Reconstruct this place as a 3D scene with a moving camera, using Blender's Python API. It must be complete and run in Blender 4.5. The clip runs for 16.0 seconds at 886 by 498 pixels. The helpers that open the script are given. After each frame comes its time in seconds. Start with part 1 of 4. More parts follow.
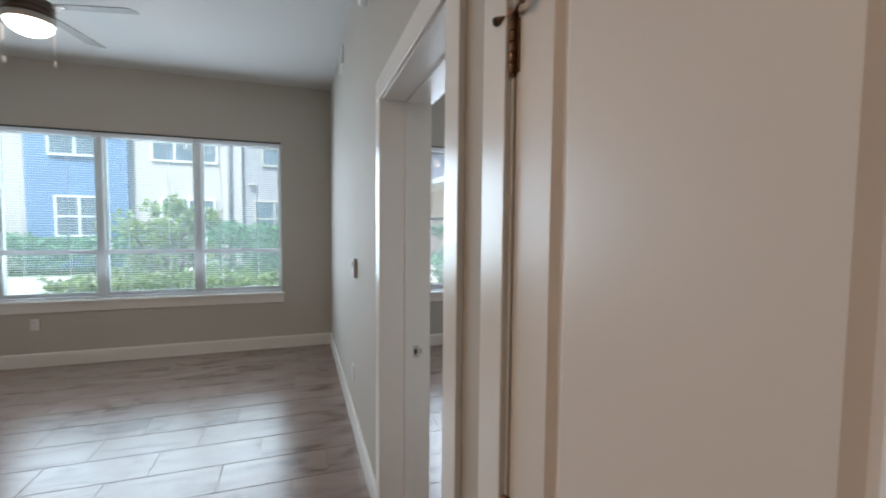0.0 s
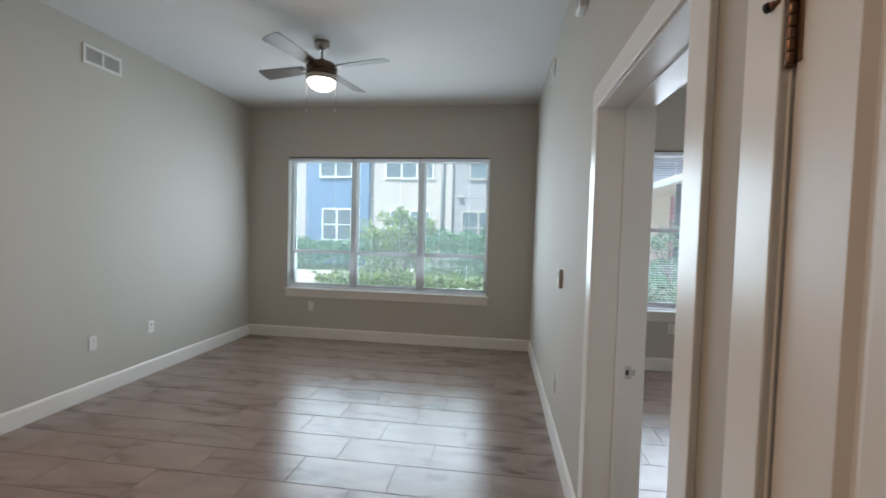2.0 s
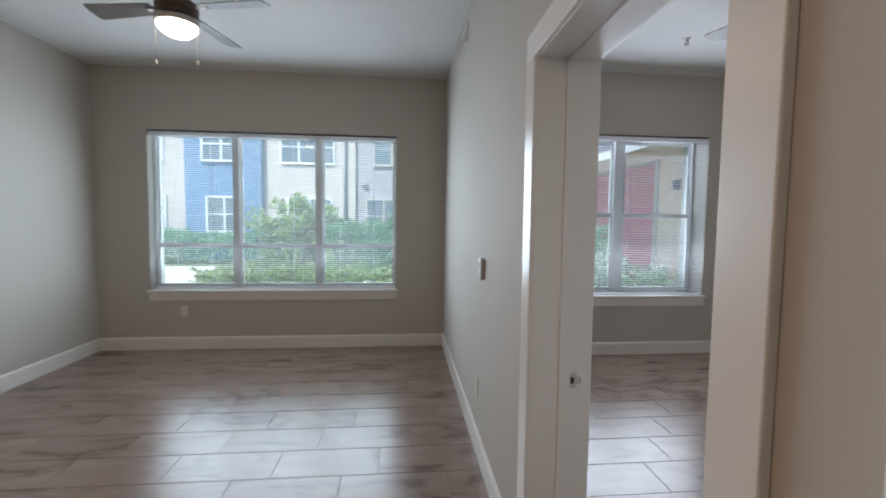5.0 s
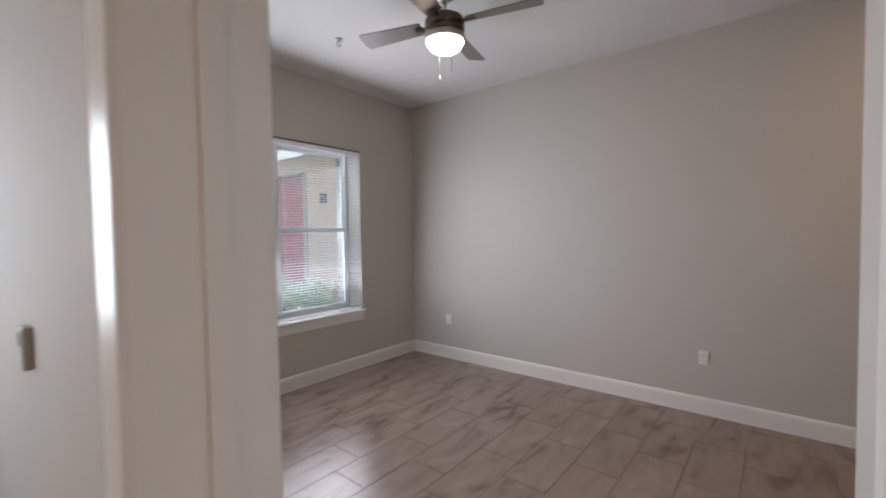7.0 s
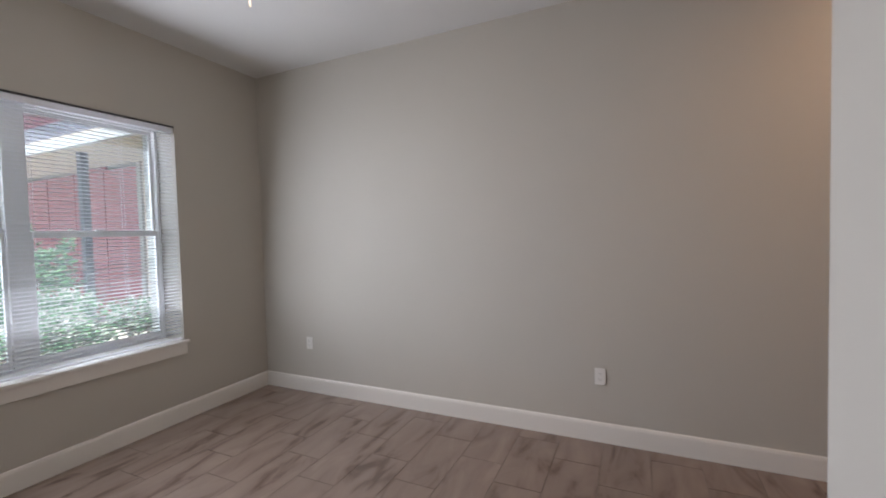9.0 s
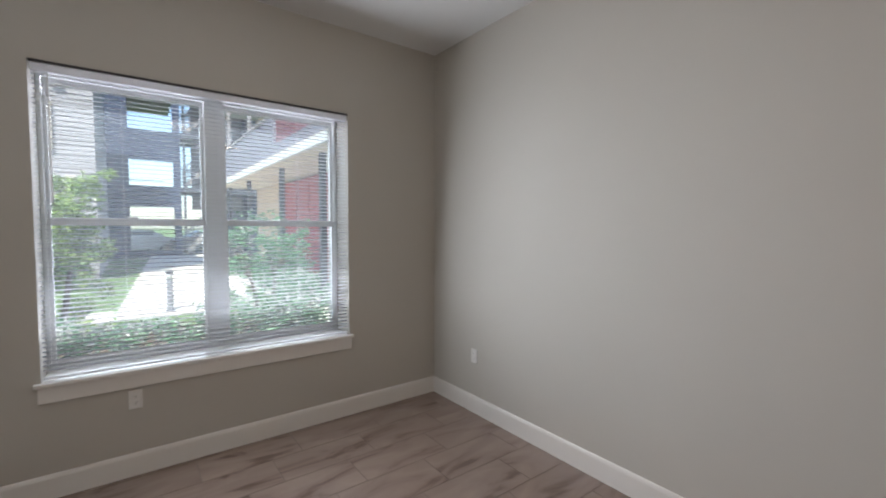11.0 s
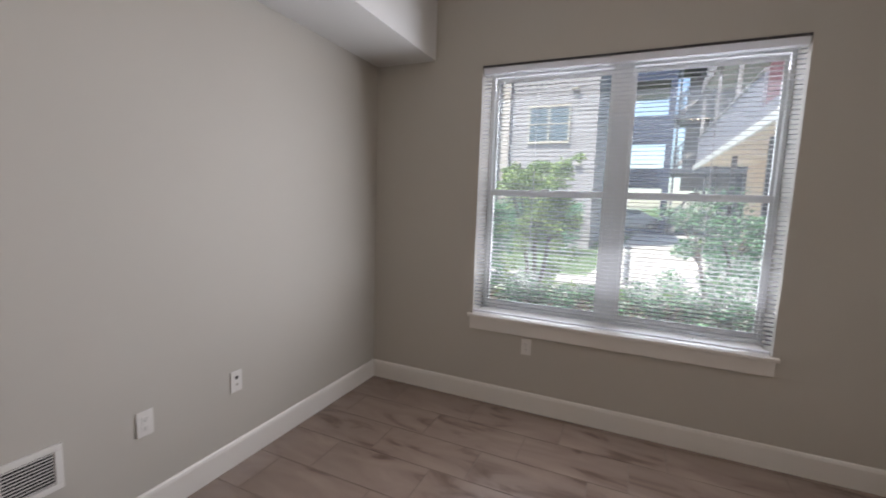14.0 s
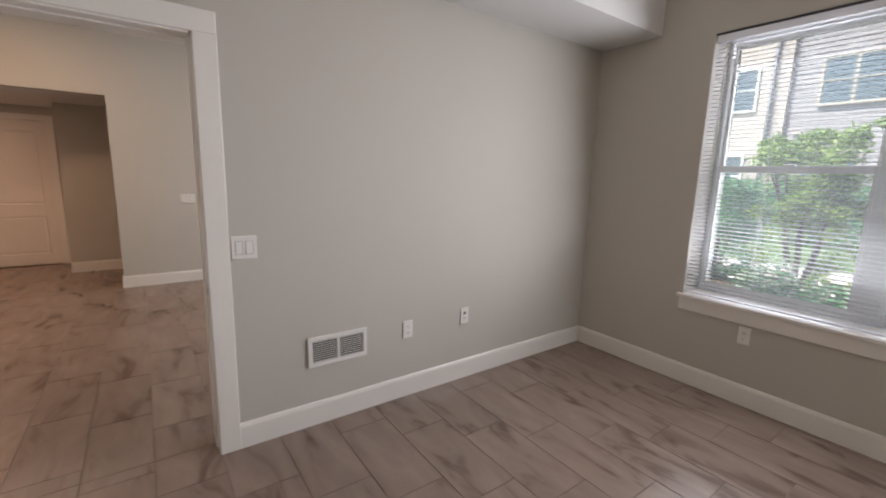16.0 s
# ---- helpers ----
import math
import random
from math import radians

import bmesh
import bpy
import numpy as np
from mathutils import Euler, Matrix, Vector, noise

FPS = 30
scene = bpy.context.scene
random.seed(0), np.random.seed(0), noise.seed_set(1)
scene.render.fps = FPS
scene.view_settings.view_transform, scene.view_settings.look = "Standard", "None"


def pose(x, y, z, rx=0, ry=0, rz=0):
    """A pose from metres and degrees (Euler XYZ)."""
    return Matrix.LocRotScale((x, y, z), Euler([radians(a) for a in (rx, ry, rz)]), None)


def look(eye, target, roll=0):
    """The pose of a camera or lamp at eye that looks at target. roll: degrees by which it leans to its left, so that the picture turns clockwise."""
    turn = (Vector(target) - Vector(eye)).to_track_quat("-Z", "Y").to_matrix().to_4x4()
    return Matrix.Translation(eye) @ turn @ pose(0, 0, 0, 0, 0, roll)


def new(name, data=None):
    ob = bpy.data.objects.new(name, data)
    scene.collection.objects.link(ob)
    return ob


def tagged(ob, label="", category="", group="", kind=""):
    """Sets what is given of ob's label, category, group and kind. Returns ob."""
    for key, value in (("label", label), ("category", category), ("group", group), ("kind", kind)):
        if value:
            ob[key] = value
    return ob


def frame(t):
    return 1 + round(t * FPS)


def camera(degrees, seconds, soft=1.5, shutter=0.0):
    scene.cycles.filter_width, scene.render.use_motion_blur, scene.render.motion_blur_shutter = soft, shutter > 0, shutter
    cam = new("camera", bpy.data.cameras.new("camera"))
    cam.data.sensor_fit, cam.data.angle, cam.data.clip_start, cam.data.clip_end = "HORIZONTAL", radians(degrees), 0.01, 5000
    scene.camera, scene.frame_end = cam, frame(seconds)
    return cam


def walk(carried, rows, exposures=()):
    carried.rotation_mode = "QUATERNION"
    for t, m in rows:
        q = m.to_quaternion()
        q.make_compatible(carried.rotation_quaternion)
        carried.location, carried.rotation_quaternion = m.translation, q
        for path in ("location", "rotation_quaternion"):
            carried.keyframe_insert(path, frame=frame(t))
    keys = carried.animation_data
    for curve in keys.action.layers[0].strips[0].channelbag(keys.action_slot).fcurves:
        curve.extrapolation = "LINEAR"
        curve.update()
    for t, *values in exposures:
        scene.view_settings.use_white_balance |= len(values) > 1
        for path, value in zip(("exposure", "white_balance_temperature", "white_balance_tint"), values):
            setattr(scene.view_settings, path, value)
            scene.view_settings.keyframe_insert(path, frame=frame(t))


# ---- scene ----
cam = camera(93.2, 16.0, soft=1.9, shutter=0.3)
PATH = [
    (0, (-0.361, 0.379, 1.46), (0.286, 2.268, 1.348), 0.5),
    (0.5, (-0.382, 0.364, 1.466), (-0.073, 2.338, 1.382), 1.3),
    (1, (-0.394, 0.357, 1.464), (-0.312, 2.354, 1.391), 1.5),
    (1.5, (-0.417, 0.348, 1.458), (-0.507, 2.344, 1.386), 1.3),
    (2, (-0.43, 0.35, 1.462), (-0.69, 2.331, 1.38), 1.5),
    (2.5, (-0.45, 0.342, 1.456), (-0.864, 2.297, 1.356), 1.7),
    (3, (-0.469, 0.339, 1.456), (-0.997, 2.264, 1.333), 1.8),
    (5.5, (-0.47, 1.027, 1.438), (0.072, 2.948, 1.305), -0.1),
    (6, (-0.443, 1.256, 1.443), (0.491, 3.02, 1.318), -1.0),
    (6.5, (-0.342, 1.443, 1.448), (0.962, 2.956, 1.342), -1.2),
    (7, (-0.184, 1.544, 1.479), (1.37, 2.801, 1.407), -0.8),
    (7.5, (0.106, 1.51, 1.457), (1.872, 2.448, 1.411), -1.5),
    (8, (0.281, 1.612, 1.464), (2.155, 2.309, 1.398), -2.0),
    (10.5, (1.294, 1.958, 1.507), (2.726, 3.351, 1.408), -0.2),
    (11, (1.47, 2.066, 1.512), (2.668, 3.665, 1.411), 0.2),
    (11.5, (1.613, 2.152, 1.499), (2.529, 3.926, 1.38), 1.1),
    (12, (1.764, 2.181, 1.473), (2.364, 4.084, 1.345), 1.7),
    (12.5, (1.889, 2.276, 1.479), (2.092, 4.259, 1.317), 1.9),
    (13, (1.908, 2.351, 1.477), (1.789, 4.339, 1.293), 2.0),
    (13.5, (1.97, 2.366, 1.464), (1.496, 4.3, 1.274), 1.8),
    (14, (2.078, 2.327, 1.467), (1.27, 4.142, 1.238), 2.0),
    (14.5, (2.167, 2.248, 1.471), (1.075, 3.904, 1.215), 1.4),
    (15, (2.204, 2.168, 1.458), (0.936, 3.692, 1.197), 1.2),
    (15.5, (2.325, 2.092, 1.45), (0.87, 3.428, 1.131), 1.1),
    (16, (2.436, 2.054, 1.448), (0.835, 3.201, 1.099), 1.6),
]
walk(cam, [(t, look(eye, target, roll)) for t, eye, target, roll in PATH],
     exposures=[(0.0, 0.93, 5900, 11), (1.5, 0.87, 5950, 11), (3.0, 0.82, 6050, 12), (5.5, 0.76, 5950, 15), (7.0, 0.97, 6400, 20), (8.0, 0.99, 6400, 19),
                (10.5, 1.05, 6350, 17), (11.5, 0.95, 6350, 15), (13.0, 0.94, 6500, 17), (15.0, 0.8, 6700, 21), (16.0, 1.05, 6750, 20)])

# ---- world, sun, lamps ----
world = bpy.data.worlds.new("sky")
scene.world = world
world.use_nodes = True
wn = world.node_tree
sky = wn.nodes.new("ShaderNodeTexSky")
sky.sky_type = "NISHITA"
sky.sun_disc = False
sky.sun_elevation = radians(58)
sky.sun_rotation = radians(215)
wn.nodes["Background"].inputs["Strength"].default_value = 0.15
wn.links.new(sky.outputs["Color"], wn.nodes["Background"].inputs["Color"])
sun = new("sun", bpy.data.lights.new("sun", "SUN"))
sun.data.energy = 5.0
sun.data.angle = radians(0.5)
sun.data.color = (1.0, 0.95, 0.86)
sun.matrix_world = look((-10, -6, 28), (0, 8, 0))


def area_lamp(name, m, sx, sy, power, color, spread=180):
    lamp = new(name, bpy.data.lights.new(name, "AREA"))
    lamp.data.shape = "RECTANGLE"
    lamp.data.size, lamp.data.size_y = sx, sy
    lamp.data.energy, lamp.data.color = power, color
    lamp.data.spread = radians(spread)
    lamp.matrix_world = m
    return lamp


def bulb(name, x, y, z, power, color, radius=0.06):
    lamp = new(name, bpy.data.lights.new(name, "POINT"))
    lamp.data.energy, lamp.data.color, lamp.data.shadow_soft_size = power, color, radius
    lamp.location = (x, y, z)
    return lamp


# daylight standing in the two window openings
area_lamp("window_daylight_living", look((-1.89, 5.93, 1.62), (-1.89, 0, 0.5)), 2.7, 1.75, 42, (0.82, 0.94, 1.0))
area_lamp("window_daylight_bedroom", look((1.96, 5.62, 1.62), (1.96, 0, 0.2)), 1.8, 1.7, 20, (0.86, 0.91, 1.0), 120)
# extra fill lamps added on the room side of the blinds to boost the daylight
area_lamp("window_fill_living", look((-1.89, 5.61, 1.62), (-1.89, 0, 0.85)), 2.6, 1.45, 26, (0.84, 0.95, 1.0))
area_lamp("window_fill_bedroom", look((1.96, 5.13, 1.62), (1.96, 0, 0.85)), 1.75, 1.45, 27, (0.88, 0.95, 1.0))
bulb("fan_bulb_living", -1.97, 3.82, 2.66, 3.0, (1.0, 0.74, 0.52), 0.08)
bulb("fan_bulb_bedroom", 1.975, 3.25, 2.66, 2.4, (1.0, 0.76, 0.54), 0.08)
area_lamp("hall_ceiling_lamp", look((-2.3, 0.9, 3.0), (-2.3, 0.9, 0)), 0.35, 0.35, 16.5, (1.0, 0.66, 0.4))
# unseen lamp added to brighten and warm the entry
area_lamp("entry_fill_lamp", look((-4.5, 0.0, 2.2), (-4.5, 0.0, 0)), 0.3, 0.3, 7.0, (1.0, 0.62, 0.4))
area_lamp("alcove_lamp", look((3.0, 0.2, 3.0), (3.0, 0.2, 0)), 0.3, 0.3, 6.5, (1.0, 0.64, 0.38))


# ---- materials ----
def material(name, color, rough=0.5, metal=0.0, grain=0.05, scale=8.0, bump=0.02, bump_scale=200.0, spec=0.5):
    m = bpy.data.materials.new(name)
    m.use_nodes = True
    t = m.node_tree
    b = t.nodes["Principled BSDF"]
    b.inputs["Roughness"].default_value = rough
    b.inputs["Metallic"].default_value = metal
    b.inputs["Specular IOR Level"].default_value = spec
    co = t.nodes.new("ShaderNodeTexCoord")
    n1 = t.nodes.new("ShaderNodeTexNoise")
    n1.inputs["Scale"].default_value = scale
    n1.inputs["Detail"].default_value = 6
    t.links.new(co.outputs["Object"], n1.inputs["Vector"])
    mix = t.nodes.new("ShaderNodeMix")
    mix.data_type = "RGBA"
    mix.inputs["A"].default_value = (*[c * (1 - grain) for c in color], 1)
    mix.inputs["B"].default_value = (*[min(1, c * (1 + grain)) for c in color], 1)
    t.links.new(n1.outputs["Fac"], mix.inputs["Factor"])
    t.links.new(mix.outputs["Result"], b.inputs["Base Color"])
    if bump:
        n2 = t.nodes.new("ShaderNodeTexNoise")
        n2.inputs["Scale"].default_value = bump_scale
        n2.inputs["Detail"].default_value = 3
        t.links.new(co.outputs["Object"], n2.inputs["Vector"])
        bp = t.nodes.new("ShaderNodeBump")
        bp.inputs["Strength"].default_value = bump * 5
        bp.inputs["Distance"].default_value = 0.002
        t.links.new(n2.outputs["Fac"], bp.inputs["Height"])
        t.links.new(bp.outputs["Normal"], b.inputs["Normal"])
    return m


def tile_material():
    m = bpy.data.materials.new("wood_look_tile")
    m.use_nodes = True
    t = m.node_tree
    b = t.nodes["Principled BSDF"]
    co = t.nodes.new("ShaderNodeTexCoord")
    info = t.nodes.new("ShaderNodeObjectInfo")
    island = t.nodes.new("ShaderNodeNewGeometry")
    add = t.nodes.new("ShaderNodeMath")
    add.operation = "ADD"
    t.links.new(info.outputs["Random"], add.inputs[0])
    t.links.new(island.outputs["Random Per Island"], add.inputs[1])
    mul = t.nodes.new("ShaderNodeMath")
    mul.operation = "MULTIPLY"
    mul.inputs[1].default_value = 0.4
    t.links.new(add.outputs[0], mul.inputs[0])
    comb = t.nodes.new("ShaderNodeCombineXYZ")
    for i in range(3):
        t.links.new(mul.outputs[0], comb.inputs[i])
    geo = t.nodes.new("ShaderNodeVectorMath")
    geo.operation = "ADD"
    t.links.new(island.outputs["Position"], geo.inputs[0])
    t.links.new(comb.outputs[0], geo.inputs[1])
    mp = t.nodes.new("ShaderNodeMapping")
    mp.inputs["Scale"].default_value = (1.5, 4.6, 1.0)
    t.links.new(geo.outputs[0], mp.inputs["Vector"])
    n1 = t.nodes.new("ShaderNodeTexNoise")
    n1.inputs["Scale"].default_value = 1.3
    n1.inputs["Detail"].default_value = 6
    n1.inputs["Roughness"].default_value = 0.54
    n1.inputs["Distortion"].default_value = 0.8
    t.links.new(mp.outputs[0], n1.inputs["Vector"])
    ramp = t.nodes.new("ShaderNodeValToRGB")
    e = ramp.color_ramp.elements
    e[0].position, e[0].color = 0.32, (0.115, 0.08, 0.064, 1)
    e[1].position, e[1].color = 0.72, (0.26, 0.196, 0.162, 1)
    mid = e.new(0.44)
    mid.color = (0.205, 0.15, 0.121, 1)
    t.links.new(n1.outputs["Fac"], ramp.inputs["Fac"])
    hsv = t.nodes.new("ShaderNodeHueSaturation")
    rng = t.nodes.new("ShaderNodeMapRange")
    rng.inputs["To Min"].default_value, rng.inputs["To Max"].default_value = 0.97, 1.03
    t.links.new(info.outputs["Random"], rng.inputs["Value"])
    t.links.new(rng.outputs[0], hsv.inputs["Value"])
    t.links.new(ramp.outputs["Color"], hsv.inputs["Color"])
    t.links.new(hsv.outputs["Color"], b.inputs["Base Color"])
    n2 = t.nodes.new("ShaderNodeTexNoise")
    n2.inputs["Scale"].default_value = 4
    t.links.new(island.outputs["Position"], n2.inputs["Vector"])
    r2 = t.nodes.new("ShaderNodeMapRange")
    r2.inputs["To Min"].default_value, r2.inputs["To Max"].default_value = 0.23, 0.28
    t.links.new(n2.outputs["Fac"], r2.inputs["Value"])
    t.links.new(r2.outputs[0], b.inputs["Roughness"])
    b.inputs["Specular IOR Level"].default_value = 0.7
    bp = t.nodes.new("ShaderNodeBump")
    bp.inputs["Strength"].default_value = 0.15
    bp.inputs["Distance"].default_value = 0.002
    t.links.new(n1.outputs["Fac"], bp.inputs["Height"])
    t.links.new(bp.outputs["Normal"], b.inputs["Normal"])
    return m


def glass_material():
    m = bpy.data.materials.new("window_glass")
    m.use_nodes = True
    t = m.node_tree
    t.nodes.remove(t.nodes["Principled BSDF"])
    tr = t.nodes.new("ShaderNodeBsdfTransparent")
    tr.inputs["Color"].default_value = (0.9, 0.95, 0.94, 1)
    gl = t.nodes.new("ShaderNodeBsdfGlossy")
    gl.inputs["Roughness"].default_value = 0.02
    fr = t.nodes.new("ShaderNodeFresnel")
    fr.inputs["IOR"].default_value = 1.3
    mx = t.nodes.new("ShaderNodeMixShader")
    t.links.new(fr.outputs[0], mx.inputs[0])
    t.links.new(tr.outputs[0], mx.inputs[1])
    t.links.new(gl.outputs[0], mx.inputs[2])
    # pale translucent share puts the glare haze of the bright view into the glass
    haze_veil = t.nodes.new("ShaderNodeBsdfTranslucent")
    haze_veil.inputs["Color"].default_value = (0.86, 0.93, 0.95, 1)
    nz = t.nodes.new("ShaderNodeTexNoise")
    nz.inputs["Scale"].default_value = 2.2
    nz.inputs["Detail"].default_value = 5
    rg = t.nodes.new("ShaderNodeMapRange")
    rg.inputs["To Min"].default_value, rg.inputs["To Max"].default_value = 0.022, 0.034
    t.links.new(nz.outputs["Fac"], rg.inputs["Value"])
    m2 = t.nodes.new("ShaderNodeMixShader")
    t.links.new(rg.outputs[0], m2.inputs[0])
    t.links.new(mx.outputs[0], m2.inputs[1])
    t.links.new(haze_veil.outputs[0], m2.inputs[2])
    t.links.new(m2.outputs[0], t.nodes["Material Output"].inputs["Surface"])
    return m


def glow_material(name, color, strength):
    m = bpy.data.materials.new(name)
    m.use_nodes = True
    b = m.node_tree.nodes["Principled BSDF"]
    b.inputs["Base Color"].default_value = (0.9, 0.88, 0.84, 1)
    b.inputs["Roughness"].default_value = 0.3
    b.inputs["Emission Color"].default_value = (*color, 1)
    b.inputs["Emission Strength"].default_value = strength
    return m


def siding_material(name, color, grain=0.06):
    m = material(name, color, 0.7, grain=grain, scale=3.0, bump=0.03, bump_scale=60)
    return m


WALL = material("greige_wall_paint", (0.475, 0.455, 0.41), 0.75, grain=0.03, scale=1.5, bump=0.05, bump_scale=320, spec=0.3)
CEIL = material("white_ceiling_paint", (0.68, 0.68, 0.67), 0.8, grain=0.02, scale=1.0, bump=0.06, bump_scale=240)
TRIM = material("white_trim_paint", (0.71, 0.69, 0.65), 0.3, grain=0.015, scale=4, bump=0.01, bump_scale=90)
DOORP = material("white_door_paint", (0.69, 0.65, 0.6), 0.4, grain=0.02, scale=3, bump=0.008, bump_scale=260)
GROUT = material("brown_grout", (0.15, 0.112, 0.088), 0.95, grain=0.15, scale=30, bump=0.05)
TILE = tile_material()
VINYL = material("white_vinyl", (0.82, 0.83, 0.82), 0.35, grain=0.01, bump=0.0)
BLIND = material("white_blind_slat", (0.86, 0.86, 0.87), 0.45, grain=0.01, bump=0.0)
tb = BLIND.node_tree
thin = tb.nodes.new("ShaderNodeBsdfTranslucent")
thin.inputs["Color"].default_value = (0.8, 0.82, 0.86, 1)
share = tb.nodes.new("ShaderNodeMixShader")
share.inputs[0].default_value = 0.35
tb.links.new(tb.nodes["Principled BSDF"].outputs[0], share.inputs[1])
tb.links.new(thin.outputs[0], share.inputs[2])
tb.links.new(share.outputs[0], tb.nodes["Material Output"].inputs["Surface"])
PLATE = material("white_plastic", (0.7, 0.69, 0.66), 0.3, grain=0.01, bump=0.0)
DARK = material("black_void", (0.01, 0.01, 0.01), 0.8, grain=0.1, bump=0.0)
NICKEL = material("brushed_nickel", (0.45, 0.42, 0.38), 0.3, metal=1.0, grain=0.06, scale=40, bump=0.02)
SHADOW = material("headrail_gap_shade", (0.04, 0.04, 0.042), 0.6, grain=0.1, bump=0.0)
BRONZE = material("oil_rubbed_bronze", (0.12, 0.085, 0.065), 0.35, metal=0.9, grain=0.15, scale=30, bump=0.02)
HINGE = material("aged_bronze_hinge", (0.2, 0.115, 0.07), 0.38, metal=0.9, grain=0.2, scale=60, bump=0.02)
BLADE = material("silver_fan_blade", (0.16, 0.15, 0.14), 0.4, metal=0.25, grain=0.08, scale=20, bump=0.02)
GLASS = glass_material()
GLOBE = glow_material("lit_frosted_glass", (1.0, 0.86, 0.68), 5)


# ---- building helpers ----
def box(bm, x0, x1, y0, y1, z0, z1):
    r = bmesh.ops.create_cube(bm, size=1.0)
    for v in r["verts"]:
        v.co.x = x0 if v.co.x < 0 else x1
        v.co.y = y0 if v.co.y < 0 else y1
        v.co.z = z0 if v.co.z < 0 else z1
    return r["verts"]


def soft_box(bm, x0, x1, y0, y1, z0, z1, r=0.004, n=2):
    tmp = bmesh.new()
    box(tmp, x0, x1, y0, y1, z0, z1)
    bmesh.ops.bevel(tmp, geom=tmp.edges[:], offset=r, segments=n, profile=0.5, affect="EDGES")
    me = bpy.data.meshes.new("tmp")
    tmp.to_mesh(me)
    tmp.free()
    bm.from_mesh(me)
    bpy.data.meshes.remove(me)


def lathe(bm, rows, n=32, cx=0.0, cy=0.0):
    rings = []
    for r, z in rows:
        rings.append([bm.verts.new((cx + r * math.cos(2 * math.pi * i / n), cy + r * math.sin(2 * math.pi * i / n), z)) for i in range(n)])
    for a, b in zip(rings, rings[1:]):
        for i in range(n):
            f = bm.faces.new((a[i], a[(i + 1) % n], b[(i + 1) % n], b[i]))
            f.smooth = True
    for ring in (rings[0], rings[-1]):
        bm.faces.new(ring)
    bmesh.ops.recalc_face_normals(bm, faces=bm.faces[:])


def mesh_object(name, bm, mat):
    me = bpy.data.meshes.new(name)
    bm.to_mesh(me)
    bm.free()
    me.materials.append(mat)
    return new(name, me)


def part(name, bm, mat, parent, label=""):
    ob = mesh_object(name, bm, mat)
    ob.parent = parent
    return tagged(ob, label)


def thing(name, m, label, category, group="", kind=""):
    ob = new(name)
    ob.empty_display_size = 0.1
    ob.matrix_world = m
    return tagged(ob, label, category, group, kind)


def bars(boxes, soft=0.0):
    bm = bmesh.new()
    for b in boxes:
        if soft:
            soft_box(bm, *b, r=soft)
        else:
            box(bm, *b)
    return bm


def structure(name, boxes, mat, label, category, soft=0.0):
    return tagged(mesh_object(name, bars(boxes, soft), mat), label, category, kind="structure")


# ---- rooms: walls, ceilings ----
H = 3.05          # ceiling height
LX, LY = -3.764, 5.63     # living room: left wall, window wall
BX, BY, WX = 3.705, 5.18, 0.21   # bedroom: right wall, window wall; far face of the shared wall
OPEN_A, OPEN_B, DOOR_H = 1.37, 2.285, 2.035   # bedroom doorway
CLO_A, CLO_B = 0.397, 1.06   # closet door
SOUTH = -2.8
LW = (-3.218, -0.56, 0.66, 2.40)    # living window opening
BW = (1.063, 2.864, 0.655, 2.40)    # bedroom window opening
LOUT, BOUT = 5.90, 5.60
HALL_Y, HALL_H = 1.79, 2.22

structure("wall_living_window", [
    (LX - 0.14, LW[0], LY, LOUT, -0.2, 3.4), (LW[1], WX - 0.003, LY, LOUT, -0.2, 3.4),
    (LW[0], LW[1], LY, LOUT, -0.2, LW[2] - 0.025), (LW[0], LW[1], LY, LOUT, LW[3], 3.4)], WALL,
    "greige painted living room wall around the wide window", "wall")
structure("wall_bedroom_window", [
    (WX, BW[0], BY, BOUT, -0.2, 3.4), (BW[1], BX + 0.15, BY, BOUT, -0.2, 3.4),
    (BW[0], BW[1], BY, BOUT, -0.2, BW[2] - 0.025), (BW[0], BW[1], BY, BOUT, BW[3], 3.4)], WALL,
    "greige painted bedroom wall around the double window", "wall")
structure("wall_between_rooms", [
    (0, WX, OPEN_B, LY, 0, H), (0, WX, CLO_B, OPEN_A, 0, H), (0, WX, SOUTH, CLO_A, 0, H),
    (0, WX, OPEN_A, OPEN_B, DOOR_H, H), (0, WX, CLO_A, CLO_B, DOOR_H, H)], WALL,
    "greige painted wall between living room and bedroom", "wall")
structure("wall_living_left", [(LX - 0.14, LX, HALL_Y, LY, 0, H)], WALL, "long greige painted living room wall", "wall")
structure("wall_living_header", [(LX - 0.14, LX, SOUTH, HALL_Y, HALL_H, H)], WALL, "greige wall above the opening to the entry", "wall")
structure("wall_living_end", [(LX - 0.14, LX, SOUTH, -0.9, 0, HALL_H)], WALL, "plain greige wall beside the opening to the entry", "wall")
structure("wall_south", [(LX - 0.14, WX, SOUTH - 0.15, SOUTH, 0, H)], WALL, "plain greige wall closing the living area", "wall")
structure("wall_bedroom_right", [(BX, BX + 0.15, -1.5, BY, 0, H)], WALL, "long plain greige bedroom wall", "wall")
structure("wall_bedroom_south", [(WX, 2.15, 1.18, 1.30, 0, H), (2.03, 2.15, -1.35, 1.18, 0, H)], WALL,
          "greige bedroom wall behind the open door", "wall")
# unseen stretch behind the closet is added to keep the sun out
structure("wall_alcove", [(WX, BX, -1.5, -1.35, 0, H)], WALL, "plain greige wall closing the bedroom alcove, run on unseen to block sun", "wall")
